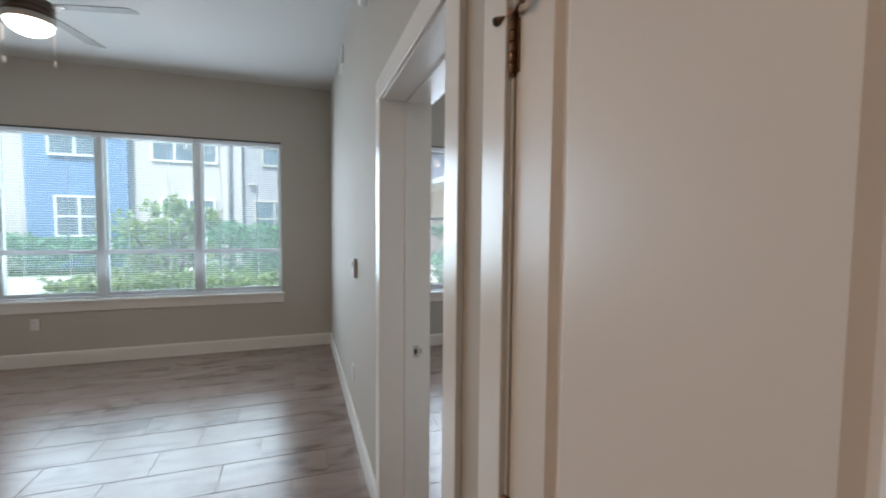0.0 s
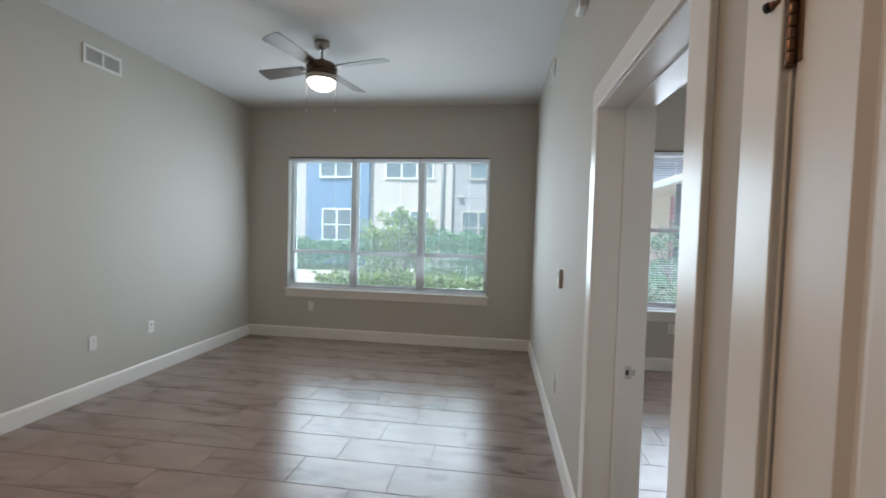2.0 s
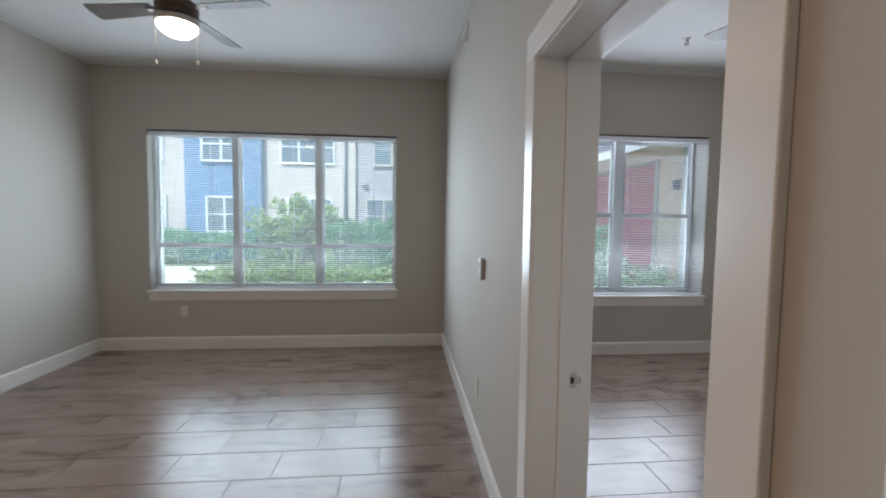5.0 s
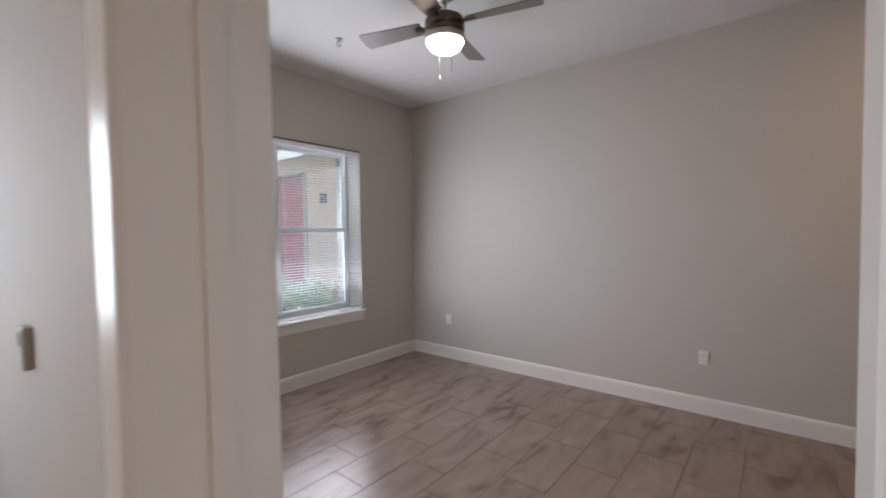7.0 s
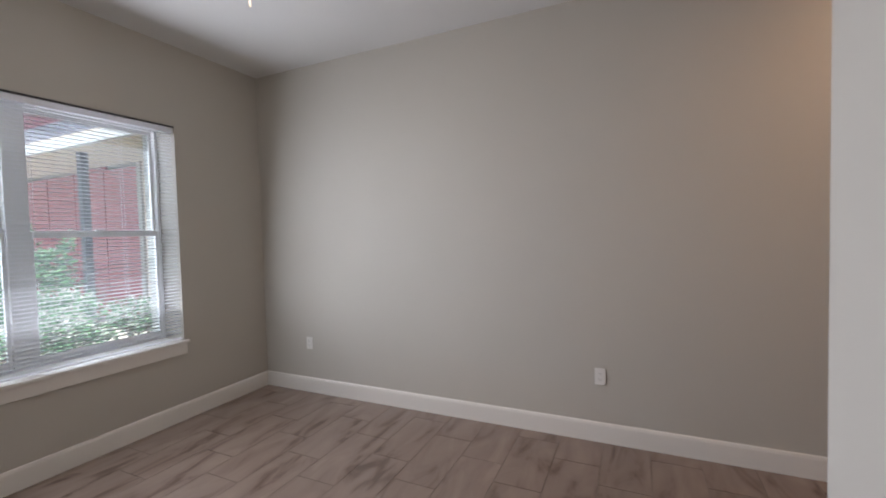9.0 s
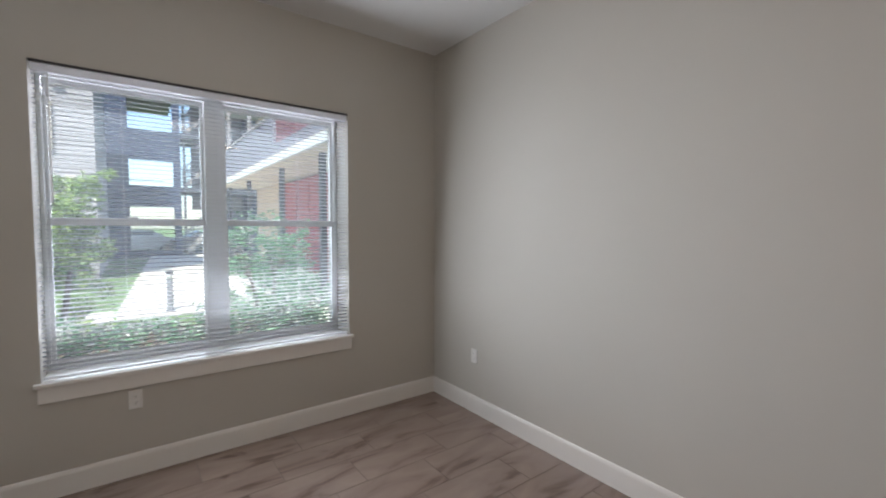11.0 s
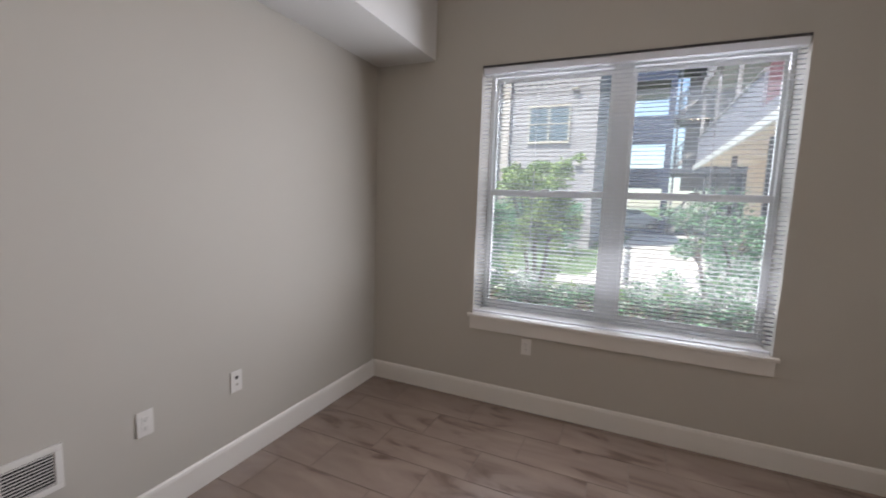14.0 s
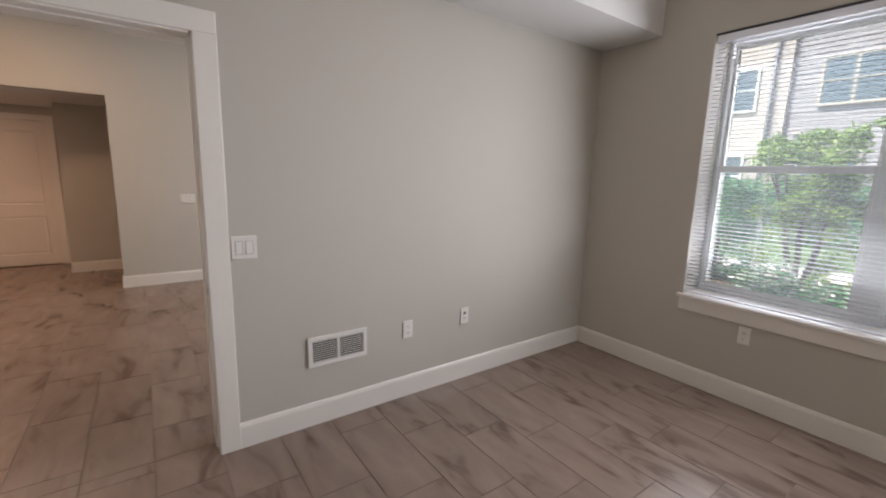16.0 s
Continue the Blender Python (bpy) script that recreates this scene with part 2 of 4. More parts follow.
for name, boxes in (("wall_entry_side", [(-5.15, -5.0, 1.20, 3.0, 0, HALL_H)]), ("wall_entry_return", [(-5.75, -5.15, 1.20, 1.35, 0, HALL_H)]),
                    ("wall_entry_door", [(-5.85, -5.75, 1.02, 1.35, 0, HALL_H), (-5.85, -5.75, 0.0, 1.02, 2.035, HALL_H), (-5.85, -5.75, -1.05, 0.0, 0, HALL_H)]),
                    ("wall_entry_south", [(-5.75, LX - 0.14, -1.05, -0.9, 0, HALL_H)]), ("wall_entry_north", [(-5.0, LX - 0.14, 2.85, 3.0, 0, HALL_H)])):
    structure(name, boxes, WALL, "plain greige painted wall in the entry", "wall")
structure("ceiling_living", [(LX - 0.14, WX, SOUTH - 0.15, LOUT, H, H + 0.12)], CEIL, "white painted living room ceiling", "ceiling")
structure("ceiling_bedroom", [(WX + 0.002, BX + 0.15, -1.5, BOUT, H, H + 0.12)], CEIL, "white painted bedroom ceiling", "ceiling")
structure("ceiling_entry", [(-5.85, LX - 0.142, -1.05, 3.0, HALL_H, HALL_H + 0.1)], CEIL, "low white entry ceiling", "ceiling")
structure("soffit_bedroom", [(WX, 0.70, 1.30, BY, 2.468, H)], CEIL, "white boxed duct soffit along the bedroom wall", "soffit")

# ---- floors: grout bed with separate tiles ----
PX, PY, ROW0, SEAM0 = 0.597, 0.285, 3.137, -0.612
tile_meshes = {}


def tile_mesh(w, d):
    key = (round(w, 3), round(d, 3))
    if key not in tile_meshes:
        bm = bmesh.new()
        vs = box(bm, -w / 2, w / 2, -d / 2, d / 2, -0.012, 0)
        top = [v for v in vs if v.co.z > -0.001]
        for v in top:
            v.co.x *= 1 - 0.0016 / max(w, 0.05)
            v.co.y *= 1 - 0.0016 / max(d, 0.05)
        me = bpy.data.meshes.new("tile")
        bm.to_mesh(me)
        bm.free()
        me.materials.append(TILE)
        tile_meshes[key] = me
    return tile_meshes[key]


def tiled_floor(name, x0, x1, y0, y1, label):
    base = structure(name, [(x0, x1, y0, y1, -0.2, -0.002)], GROUT, label, "floor")
    k0 = math.floor((y0 - ROW0) / PY)
    k1 = math.ceil((y1 - ROW0) / PY)
    for k in range(k0, k1):
        ya, yb = max(ROW0 + k * PY, y0), min(ROW0 + (k + 1) * PY, y1)
        if yb - ya < 0.02:
            continue
        off = SEAM0 + k * PX / 3
        n0 = math.floor((x0 - off) / PX)
        n1 = math.ceil((x1 - off) / PX)
        for n in range(n0, n1):
            xa, xb = max(off + n * PX, x0), min(off + (n + 1) * PX, x1)
            if xb - xa < 0.02:
                continue
            ob = new("tile", tile_mesh(xb - xa - 0.0042, yb - ya - 0.0042))
            ob.parent = base
            ob.location = ((xa + xb) / 2, (ya + yb) / 2, 0.0)


# ---- baseboards and casings ----
def baseboard(name, x0, y0, x1, y1, nx, ny, h=0.138, d=0.016):
    """A board along a wall, whose room side is (nx, ny)."""
    bm = bmesh.new()
    length = math.hypot(x1 - x0, y1 - y0)
    prof = [(0, 0), (d, 0), (d, h - 0.02), (d - 0.004, h - 0.006), (d - 0.009, h), (0, h)]
    ux, uy = (x1 - x0) / length, (y1 - y0) / length
    ends = []
    for s in (0, length):
        ends.append([bm.verts.new((x0 + ux * s + nx * a, y0 + uy * s + ny * a, b)) for a, b in prof])
    n = len(prof)
    for i in range(n):
        bm.faces.new((ends[0][i], ends[0][(i + 1) % n], ends[1][(i + 1) % n], ends[1][i]))
    bm.faces.new(ends[0])
    bm.faces.new(ends[1])
    bmesh.ops.recalc_face_normals(bm, faces=bm.faces[:])
    return tagged(mesh_object(name, bm, TRIM), "tall white painted baseboard along the wall", "baseboard", kind="structure")


CW = 0.088
baseboard("baseboard_living_window", LX + 0.016, LY, -0.016, LY, 0, -1)
baseboard("baseboard_living_right", 0, OPEN_B + CW, 0, LY, -1, 0)
baseboard("baseboard_living_left", LX, HALL_Y + 0.001, LX, LY, 1, 0)
baseboard("baseboard_living_end", LX - 0.14, HALL_Y, LX + 0.016, HALL_Y, 0, -1)
baseboard("baseboard_living_near", 0, SOUTH, 0, CLO_A - CW, -1, 0)
baseboard("baseboard_bedroom_window", WX + 0.016, BY, BX - 0.016, BY, 0, -1)
baseboard("baseboard_bedroom_right", BX, -1.35, BX, BY, -1, 0)
baseboard("baseboard_bedroom_left", WX, OPEN_B + CW, WX, BY, 1, 0)
baseboard("baseboard_bedroom_south", WX, 1.30, 2.166, 1.30, 0, 1)
baseboard("baseboard_alcove", 2.15, -1.35, 2.15, 1.30, 1, 0)
baseboard("baseboard_entry", -5.0, 1.20, -5.0, 2.85, 1, 0)
baseboard("baseboard_entry_return", -5.75, 1.20, -4.984, 1.20, 0, -1)


def casing(name, x, nx, ya, yb, label):
    """Flat casing round an opening in a wall of constant x; room side nx."""
    d = 0.018
    xs = sorted((x + nx * 0.0, x + nx * d))
    structure(name, [(xs[0], xs[1], ya - CW, ya + 0.008, 0, DOOR_H - 0.008), (xs[0], xs[1], yb - 0.008, yb + CW, 0, DOOR_H - 0.008),
                     (xs[0], xs[1], ya - CW, yb + CW, DOOR_H - 0.008, DOOR_H + CW)], TRIM, label, "door trim", soft=0.003)


casing("trim_doorway_living", 0, -1, OPEN_A, OPEN_B, "flat white casing around the bedroom doorway")
casing("trim_doorway_bedroom", WX, 1, OPEN_A, OPEN_B, "flat white casing around the bedroom doorway")
casing("trim_closet", 0, -1, CLO_A, CLO_B, "flat white casing around the closet door")
structure("trim_doorway_jamb", [
    (-0.005, WX + 0.005, OPEN_B - 0.010, OPEN_B - 0.001, 0, DOOR_H), (-0.005, WX + 0.005, OPEN_A + 0.002, OPEN_A + 0.016, 0, DOOR_H),
    (-0.005, WX + 0.005, OPEN_A + 0.016, OPEN_B - 0.016, DOOR_H - 0.016, DOOR_H - 0.002),
    (0.10, 0.142, OPEN_B - 0.017, OPEN_B - 0.0101, 0, DOOR_H - 0.016), (0.10, 0.142, OPEN_A + 0.0161, OPEN_A + 0.023, 0, DOOR_H - 0.016),
    (0.10, 0.142, OPEN_A + 0.023, OPEN_B - 0.023, DOOR_H - 0.023, DOOR_H - 0.0161)], TRIM, "white door jamb with a raised stop", "door jamb")
structure("trim_closet_jamb", [
    (-0.005, WX - 0.002, CLO_B - 0.013, CLO_B - 0.001, 0, DOOR_H), (-0.005, WX - 0.002, CLO_A + 0.001, CLO_A + 0.013, 0, DOOR_H),
    (-0.005, WX - 0.002, CLO_A + 0.013, CLO_B - 0.013, DOOR_H - 0.013, DOOR_H - 0.001)], TRIM, "white closet door jamb", "door jamb", soft=0.002)


# ---- panel doors ----
def panel_door(name, m, width, height, label, mirror=1):
    """A two-panel door, hinge edge at the origin, leaf along +x (times mirror), thickness to -y."""
    door = thing(name, m, label, "door", kind="structure")
    s = 0.115
    t = 0.035
    rails = (0.0, 0.16), (0.70, 0.87), (height - 0.14, height)
    w = width
    leaf = bmesh.new()
    soft_box(leaf, 0, s, -t, 0, 0, height, r=0.002)
    soft_box(leaf, w - s, w, -t, 0, 0, height, r=0.002)
    for a, b in rails:
        box(leaf, s, w - s, -t, 0, a, b)
    for v in leaf.verts:
        v.co.x *= mirror
    if mirror < 0:
        bmesh.ops.reverse_faces(leaf, faces=leaf.faces[:])
    part("leaf", leaf, DOORP, door)
    for a, b in ((0.16, 0.70), (0.87, height - 0.14)):
        bm = bmesh.new()
        for side in (0.0, -t):
            k = -1 if side == 0.0 else 1
            loops = []
            for inset, depth in ((0, 0.0), (0.012, 0.010), (0.019, 0.010), (0.032, 0.004)):
                y = side + k * depth
                loops.append([bm.verts.new((mirror * px, y, pz)) for px, pz in (
                    (s + inset, a + inset), (w - s - inset, a + inset), (w - s - inset, b - inset), (s + inset, b - inset))])
            for p, q in zip(loops, loops[1:]):
                for i in range(4):
                    bm.faces.new((p[i], p[(i + 1) % 4], q[(i + 1) % 4], q[i]))
            bm.faces.new(loops[-1])
        bmesh.ops.recalc_face_normals(bm, faces=bm.faces[:])
        part("panel", bm, DOORP, door)
    return door


RUBBER = material("black_rubber", (0.02, 0.02, 0.02), 0.7, grain=0.1, bump=0.0)


def rod(bm, rows, origin, direction, n=14):
    """A turned piece whose (radius, distance) rows run from origin along direction."""
    start = len(bm.verts)
    lathe(bm, rows, n)
    bm.verts.ensure_lookup_table()
    turn = Vector((0, 0, 1)).rotation_difference(Vector(direction)).to_matrix()
    for v in bm.verts[start:]:
        v.co = turn @ v.co + Vector(origin)


def hinge(parent, x, y, z, mat, stop=False):
    """A butt hinge; the knuckle stands at (x, y), the door runs along +x and the room lies at -y."""
    bm = bmesh.new()
    for i in range(5):
        z0 = -0.045 + i * 0.018
        lathe(bm, [(0.0062, z0 + 0.0006), (0.0068, z0 + 0.002), (0.0068, z0 + 0.016), (0.0062, z0 + 0.0174)], 14)
    lathe(bm, [(0.0035, 0.045), (0.0074, 0.046), (0.0074, 0.05), (0.003, 0.054)], 14)
    lathe(bm, [(0.003, -0.05), (0.0074, -0.048), (0.0074, -0.0455), (0.004, -0.045)], 14)
    for v in bm.verts:
        v.co += Vector((x, y, z))
    h = part("hinge", bm, mat, parent, "aged bronze butt hinge")
    part("leaf_plate", bars([(x + 0.004, x + 0.016, y + 0.0035, y + 0.0062, z - 0.0445, z + 0.0445)], 0.0006), mat, h)
    part("leaf_plate", bars([(x - 0.013, x - 0.004, y + 0.0035, y + 0.0062, z - 0.0445, z + 0.0445)], 0.0006), mat, h)
    if stop:
        zt = z + 0.056
        bm = bmesh.new()
        lathe(bm, [(0.0085, zt - 0.006), (0.0095, zt - 0.004), (0.0095, zt + 0.005), (0.007, zt + 0.007)], 16, x, y)
        rod(bm, [(0.0045, 0.0), (0.0045, 0.042), (0.0075, 0.05)], (x, y, zt), (0.96, -0.28, 0.0))
        rod(bm, [(0.0045, 0.0), (0.0045, 0.026), (0.0065, 0.028), (0.0065, 0.033)], (x, y, zt), (-0.92, -0.39, 0.0))
        part("door_stop_arm", bm, mat, h)
        bm = bmesh.new()
        rod(bm, [(0.0075, 0.0), (0.011, 0.004), (0.0115, 0.021), (0.0085, 0.025)], (x + 0.048, y - 0.014, zt), (0.96, -0.28, 0.0))
        part("door_stop_pad", bm, mat, h)
        bm = bmesh.new()
        rod(bm, [(0.007, 0.0), (0.008, 0.002), (0.008, 0.008), (0.005, 0.01)], (x - 0.0304, y - 0.0129, zt), (-0.92, -0.39, 0.0))
        part("door_stop_tip", bm, RUBBER, h, "black rubber tip")
    return h


closet = panel_door("door_1", pose(0.033, CLO_B - 0.018, 0.006, 0, 0, -90), CLO_B - CLO_A - 0.036, DOOR_H - 0.024, "closed white two-panel closet door with bronze hinges")
for z, s in ((1.763, True), (0.905, False), (0.22, False)):
    hinge(closet, -0.003, -0.0415, z, HINGE, s)
swing = panel_door("door_2", pose(0.225, 1.405, 0.008, 0, 0, -1.0), 0.79, DOOR_H - 0.024, "white two-panel bedroom door standing open against the wall")
entry = panel_door("door_3", pose(-5.74, 1.02, 0.008, 0, 0, -90), 1.0, 2.02, "closed cream two-panel entry door")
structure("trim_entry_door", [(-5.75, -5.735, 1.02, 1.10, 0, 2.035), (-5.75, -5.735, -0.08, 0.0, 0, 2.035), (-5.75, -5.735, -0.08, 1.10, 2.035, 2.11)], TRIM, "white casing around the entry door", "door trim", soft=0.003)


# dark strip added to draw the shaded gap below the door
structure("entry_door_gap_strip", [(-5.8, -5.70, 0.0, 1.02, 0.0, 0.012)], BRONZE, "dark strip standing in for the shaded gap under the entry door", "threshold", soft=0.003)


# ---- windows ----
def window_set(name, op, yface, yframe, units, rail_z, mull, label):
    x0, x1, z0, z1 = op
    win = thing(name, pose(0, 0, 0), label, "window", kind="structure")
    f = 0.022
    ya, yb = yframe, yframe + 0.075
    frame_boxes = [(x0, x0 + f, ya, yb, z0, z1), (x1 - f, x1, ya, yb, z0, z1), (x0 + f, x1 - f, ya, yb, z1 - f, z1), (x0 + f, x1 - f, ya, yb, z0, z0 + f)]
    part("window_frame", bars(frame_boxes, 0.004), VINYL, win)
    w = (x1 - x0 - (units - 1) * mull) / units
    for i in range(units):
        a = x0 + i * (w + mull)
        b = a + w
        if i:
            part("mullion", bars([(a - mull, a, ya - 0.012, yb, z0 + f, z1 - f)], 0.004), VINYL, win)
        ia = a + (f if i == 0 else 0)
        ib = b - (f if i == units - 1 else 0)
        s = 0.02
        lower = [(ia, ia + s, ya + 0.008, ya + 0.035, z0 + f, rail_z), (ib - s, ib, ya + 0.008, ya + 0.035, z0 + f, rail_z),
                 (ia + s, ib - s, ya + 0.008, ya + 0.035, z0 + f, z0 + f + 0.04), (ia + s, ib - s, ya + 0.004, ya + 0.038, rail_z - 0.042, rail_z)]
        part("lower_sash", bars(lower, 0.003), VINYL, win)
        upper = [(ia, ia + s, ya + 0.04, ya + 0.066, rail_z - 0.03, z1 - f), (ib - s, ib, ya + 0.04, ya + 0.066, rail_z - 0.03, z1 - f),
                 (ia + s, ib - s, ya + 0.04, ya + 0.066, z1 - f - 0.03, z1 - f), (ia + s, ib - s, ya + 0.04, ya + 0.066, rail_z - 0.03, rail_z + 0.006)]
        part("upper_sash", bars(upper, 0.003), VINYL, win)
        part("sash_lock", bars([((ia + ib) / 2 - 0.03, (ia + ib) / 2 + 0.03, ya + 0.01, ya + 0.034, rail_z, rail_z + 0.014)], 0.004), VINYL, win)
        for za, zb, y in ((z0 + f + 0.04, rail_z - 0.042, ya + 0.02), (rail_z + 0.006, z1 - f - 0.03, ya + 0.053)):
            p = part("pane", bars([(ia + s, ib - s, y, y + 0.004, za, zb)]), GLASS, win)
            p.visible_shadow = False
    part("window_sill", bars([(x0 - 0.03, x1 + 0.03, yface - 0.035, yface + 0.001, z0 - 0.022, z0), (x0 + 0.001, x1 - 0.001, yface, ya, z0 - 0.022, z0)], 0.004), TRIM, win)
    part("apron", bars([(x0 - 0.015, x1 + 0.015, yface - 0.018, yface - 0.001, z0 - 0.112, z0 - 0.022)], 0.003), TRIM, win)
    return win


window_set("window_1", LW, LY, 5.74, 3, 1.165, 0.07, "wide white vinyl three-part window above the sill")
window_set("window_2", BW, BY, 5.41, 2, 1.56, 0.12, "white vinyl double single-hung bedroom window")


# ---- blinds ----
def blind(x0, x1, y, ztop, zbot, pitch, width, tilt, label):
    b = thing("window_blind", pose((x0 + x1) / 2, y, ztop), label, "window blind", group="window blinds")
    w = x1 - x0
    part("headrail", bars([(-w / 2, w / 2, -0.022, 0.022, -0.045, -0.002)], 0.003), BLIND, b)
    # near-black strip stands in for the shadow line above the headrail
    part("headrail_shade_strip", bars([(-w / 2 - 0.004, w / 2 + 0.004, -0.030, 0.018, -0.003, 0.009)]), SHADOW, b, "thin dark strip standing in for the shadow line along the top")
    bm = bmesh.new()
    n = 4
    c, s = math.cos(radians(tilt)), math.sin(radians(tilt))
    rows = []
    for i in range(n + 1):
        u = (i / n - 0.5) * width
        zc = 0.0025 * (1 - (2 * i / n - 1) ** 2)
        yy, zz = u * c - zc * s, u * s + zc * c
        rows.append([bm.verts.new((sx * w / 2, yy, zz)) for sx in (-1, 1)])
    for p, q in zip(rows, rows[1:]):
        bm.faces.new((p[0], p[1], q[1], q[0])).smooth = True
    bmesh.ops.solidify(bm, geom=bm.faces[:], thickness=0.0009)
    me = bpy.data.meshes.new("slat")
    bm.to_mesh(me)
    bm.free()
    me.materials.append(BLIND)
    z = -0.06
    while ztop + z > zbot + 0.03:
        o = new("slat", me)
        o.parent = b
        o.location = (0, 0, z)
        z -= pitch
    part("bottom_rail", bars([(-w / 2, w / 2, -0.013, 0.013, zbot - ztop, zbot - ztop + 0.014)], 0.003), BLIND, b)
    cords = 3 if w > 1.2 else 2
    for i in range(cords):
        cx = (-0.5 + (i + 0.5) / cords) * w * 0.86
        bm = bmesh.new()
        for dy in (-width / 2 - 0.001, width / 2 + 0.001):
            box(bm, cx - 0.0009, cx + 0.0009, dy - 0.0007, dy + 0.0007, zbot - ztop + 0.01, -0.045)
        part("ladder_cord", bm, BLIND, b)
    bm = bmesh.new()
    lathe(bm, [(0.004, -0.75), (0.005, -0.74), (0.004, -0.06), (0.003, -0.05)], 8, -w / 2 + 0.07, -0.028)
    part("tilt_wand", bm, VINYL, b)
    return b


lw3 = (LW[1] - LW[0]) / 3
for i in range(3):
    blind(LW[0] + i * lw3 + 0.008, LW[0] + (i + 1) * lw3 - 0.008, LY + 0.045, LW[3] - 0.012, 0.675, 0.0235, 0.025, 3, "lowered white slatted blind with open slats in the living room window")
blind(BW[0] + 0.008, BW[1] - 0.008, BY + 0.024, BW[3] - 0.012, 0.664, 0.026, 0.034, 4, "lowered wide white slatted blind with open slats in the bedroom window")


# ---- ceiling fans ----
def ceiling_fan(x, y, turn, chains, label):
    fan = thing("ceiling_fan", pose(x, y, H, 0, 0, turn), label, "ceiling fan", group="ceiling fans")
    bm = bmesh.new()
    lathe(bm, [(0.066, 0.0), (0.066, -0.03), (0.058, -0.06), (0.03, -0.078), (0.018, -0.08)], 28)
    part("canopy", bm, NICKEL, fan)
    bm = bmesh.new()
    lathe(bm, [(0.0105, -0.075), (0.0105, -0.155)], 16)
    lathe(bm, [(0.012, -0.135), (0.022, -0.14), (0.026, -0.165), (0.034, -0.178)], 20)
    part("downrod", bm, NICKEL, fan)
    bm = bmesh.new()
    lathe(bm, [(0.03, -0.172), (0.085, -0.176), (0.118, -0.188), (0.128, -0.205), (0.128, -0.236), (0.122, -0.240), (0.122, -0.247), (0.128, -0.251), (0.128, -0.278), (0.12, -0.29), (0.1, -0.292)], 40)
    part("motor_housing", bm, BRONZE, fan, "dark bronze motor housing")
    bm = bmesh.new()
    lathe(bm, [(0.128, -0.292), (0.130, -0.298), (0.130, -0.322), (0.124, -0.330), (0.118, -0.331)], 40)
    part("light_collar", bm, NICKEL, fan, "brushed metal light collar")
    bm = bmesh.new()
    rows = [(0.119, -0.331)]
    for i in range(1, 9):
        a = i / 8 * math.pi / 2
        rows.append((max(0.119 * math.cos(a), 0.002), -0.331 - 0.078 * math.sin(a)))
    lathe(bm, rows, 40)
    globe = part("globe", bm, GLOBE, fan, "lit frosted glass bowl")
    globe.visible_shadow = False
    for i in range(4):
        a = radians(90 * i)
        c, s = math.cos(a), math.sin(a)
        bm = bmesh.new()
        soft_box(bm, 0.10, 0.21, -0.022, 0.022, -0.226, -0.220, r=0.002)
        for v in bm.verts:
            v.co = Vector((c * v.co.x - s * v.co.y, s * v.co.x + c * v.co.y, v.co.z))
        arm = part("blade_arm", bm, BRONZE, fan)
        bm = bmesh.new()
        outline = []
        n = 10
        for k in range(n + 1):
            u = k / n
            outline.append((0.16 + 0.45 * u, 0.052 + 0.022 * u))
        for k in range(1, 7):
            b2 = math.pi / 2 - k / 7 * math.pi
            outline.append((0.61 + 0.018 * math.cos(b2), 0.074 * math.sin(b2)))
        pts = outline + [(px, -py) for px, py in reversed(outline[:n + 1])]
        top, low = [], []
        for px, py in pts:
            pz = -0.214 + py * math.tan(radians(12))
            top.append(bm.verts.new((c * px - s * py, s * px + c * py, pz)))
            low.append(bm.verts.new((c * px - s * py, s * px + c * py, pz - 0.006)))
        bm.faces.new(top)
        bm.faces.new(list(reversed(low)))
        for k in range(len(pts)):
            j = (k + 1) % len(pts)
            bm.faces.new((top[k], low[k], low[j], top[j]))
        part("blade", bm, BLADE, fan, "satin grey fan blade")
    for ang, length in chains:
        cx, cy = 0.131 * math.cos(radians(ang - turn)), 0.131 * math.sin(radians(ang - turn))
        bm = bmesh.new()
        lathe(bm, [(0.0022, -0.31), (0.0022, -0.31 - length)], 6, cx, cy)
        ch = part("pull_chain", bm, NICKEL, fan)
        bm = bmesh.new()
        lathe(bm, [(0.002, -0.31 - length + 0.004), (0.006, -0.31 - length - 0.004), (0.0065, -0.31 - length - 0.026), (0.003, -0.31 - length - 0.032)], 10, cx, cy)
        part("chain_fob", bm, PLATE, ch)
    return fan


ceiling_fan(-1.97, 3.82, -12, ((-6, 0.25), (-174, 0.25)), "bronze four-blade ceiling fan with lit bowl in the living room")
ceiling_fan(1.975, 3.25, 15, ((55, 0.19), (235, 0.27)), "bronze four-blade ceiling fan with lit bowl in the bedroom")


# ---- wall plates; local x along the wall, z up, -y into the room ----
GAPGREY = material("shadow_gap_grey", (0.3, 0.29, 0.27), 0.6, bump=0.0)


def facing(x, y, z, nx, ny):
    return pose(x, y, z, 0, 0, math.degrees(math.atan2(ny, nx)) + 90)


def plate_mesh(w, h):
    bm = bmesh.new()
    soft_box(bm, -w / 2, w / 2, -0.0065, -0.0005, -h / 2, h / 2, r=0.0025, n=3)
    return bm


def screw(parent, x, z):
    bm = bmesh.new()
    lathe(bm, [(0.003, 0), (0.003, 0.0012), (0.002, 0.0018)], 10)
    for v in bm.verts:
        v.co = Vector((x + v.co.x, -0.0065 - v.co.z, z + v.co.y))
    part("screw", bm, PLATE, parent)


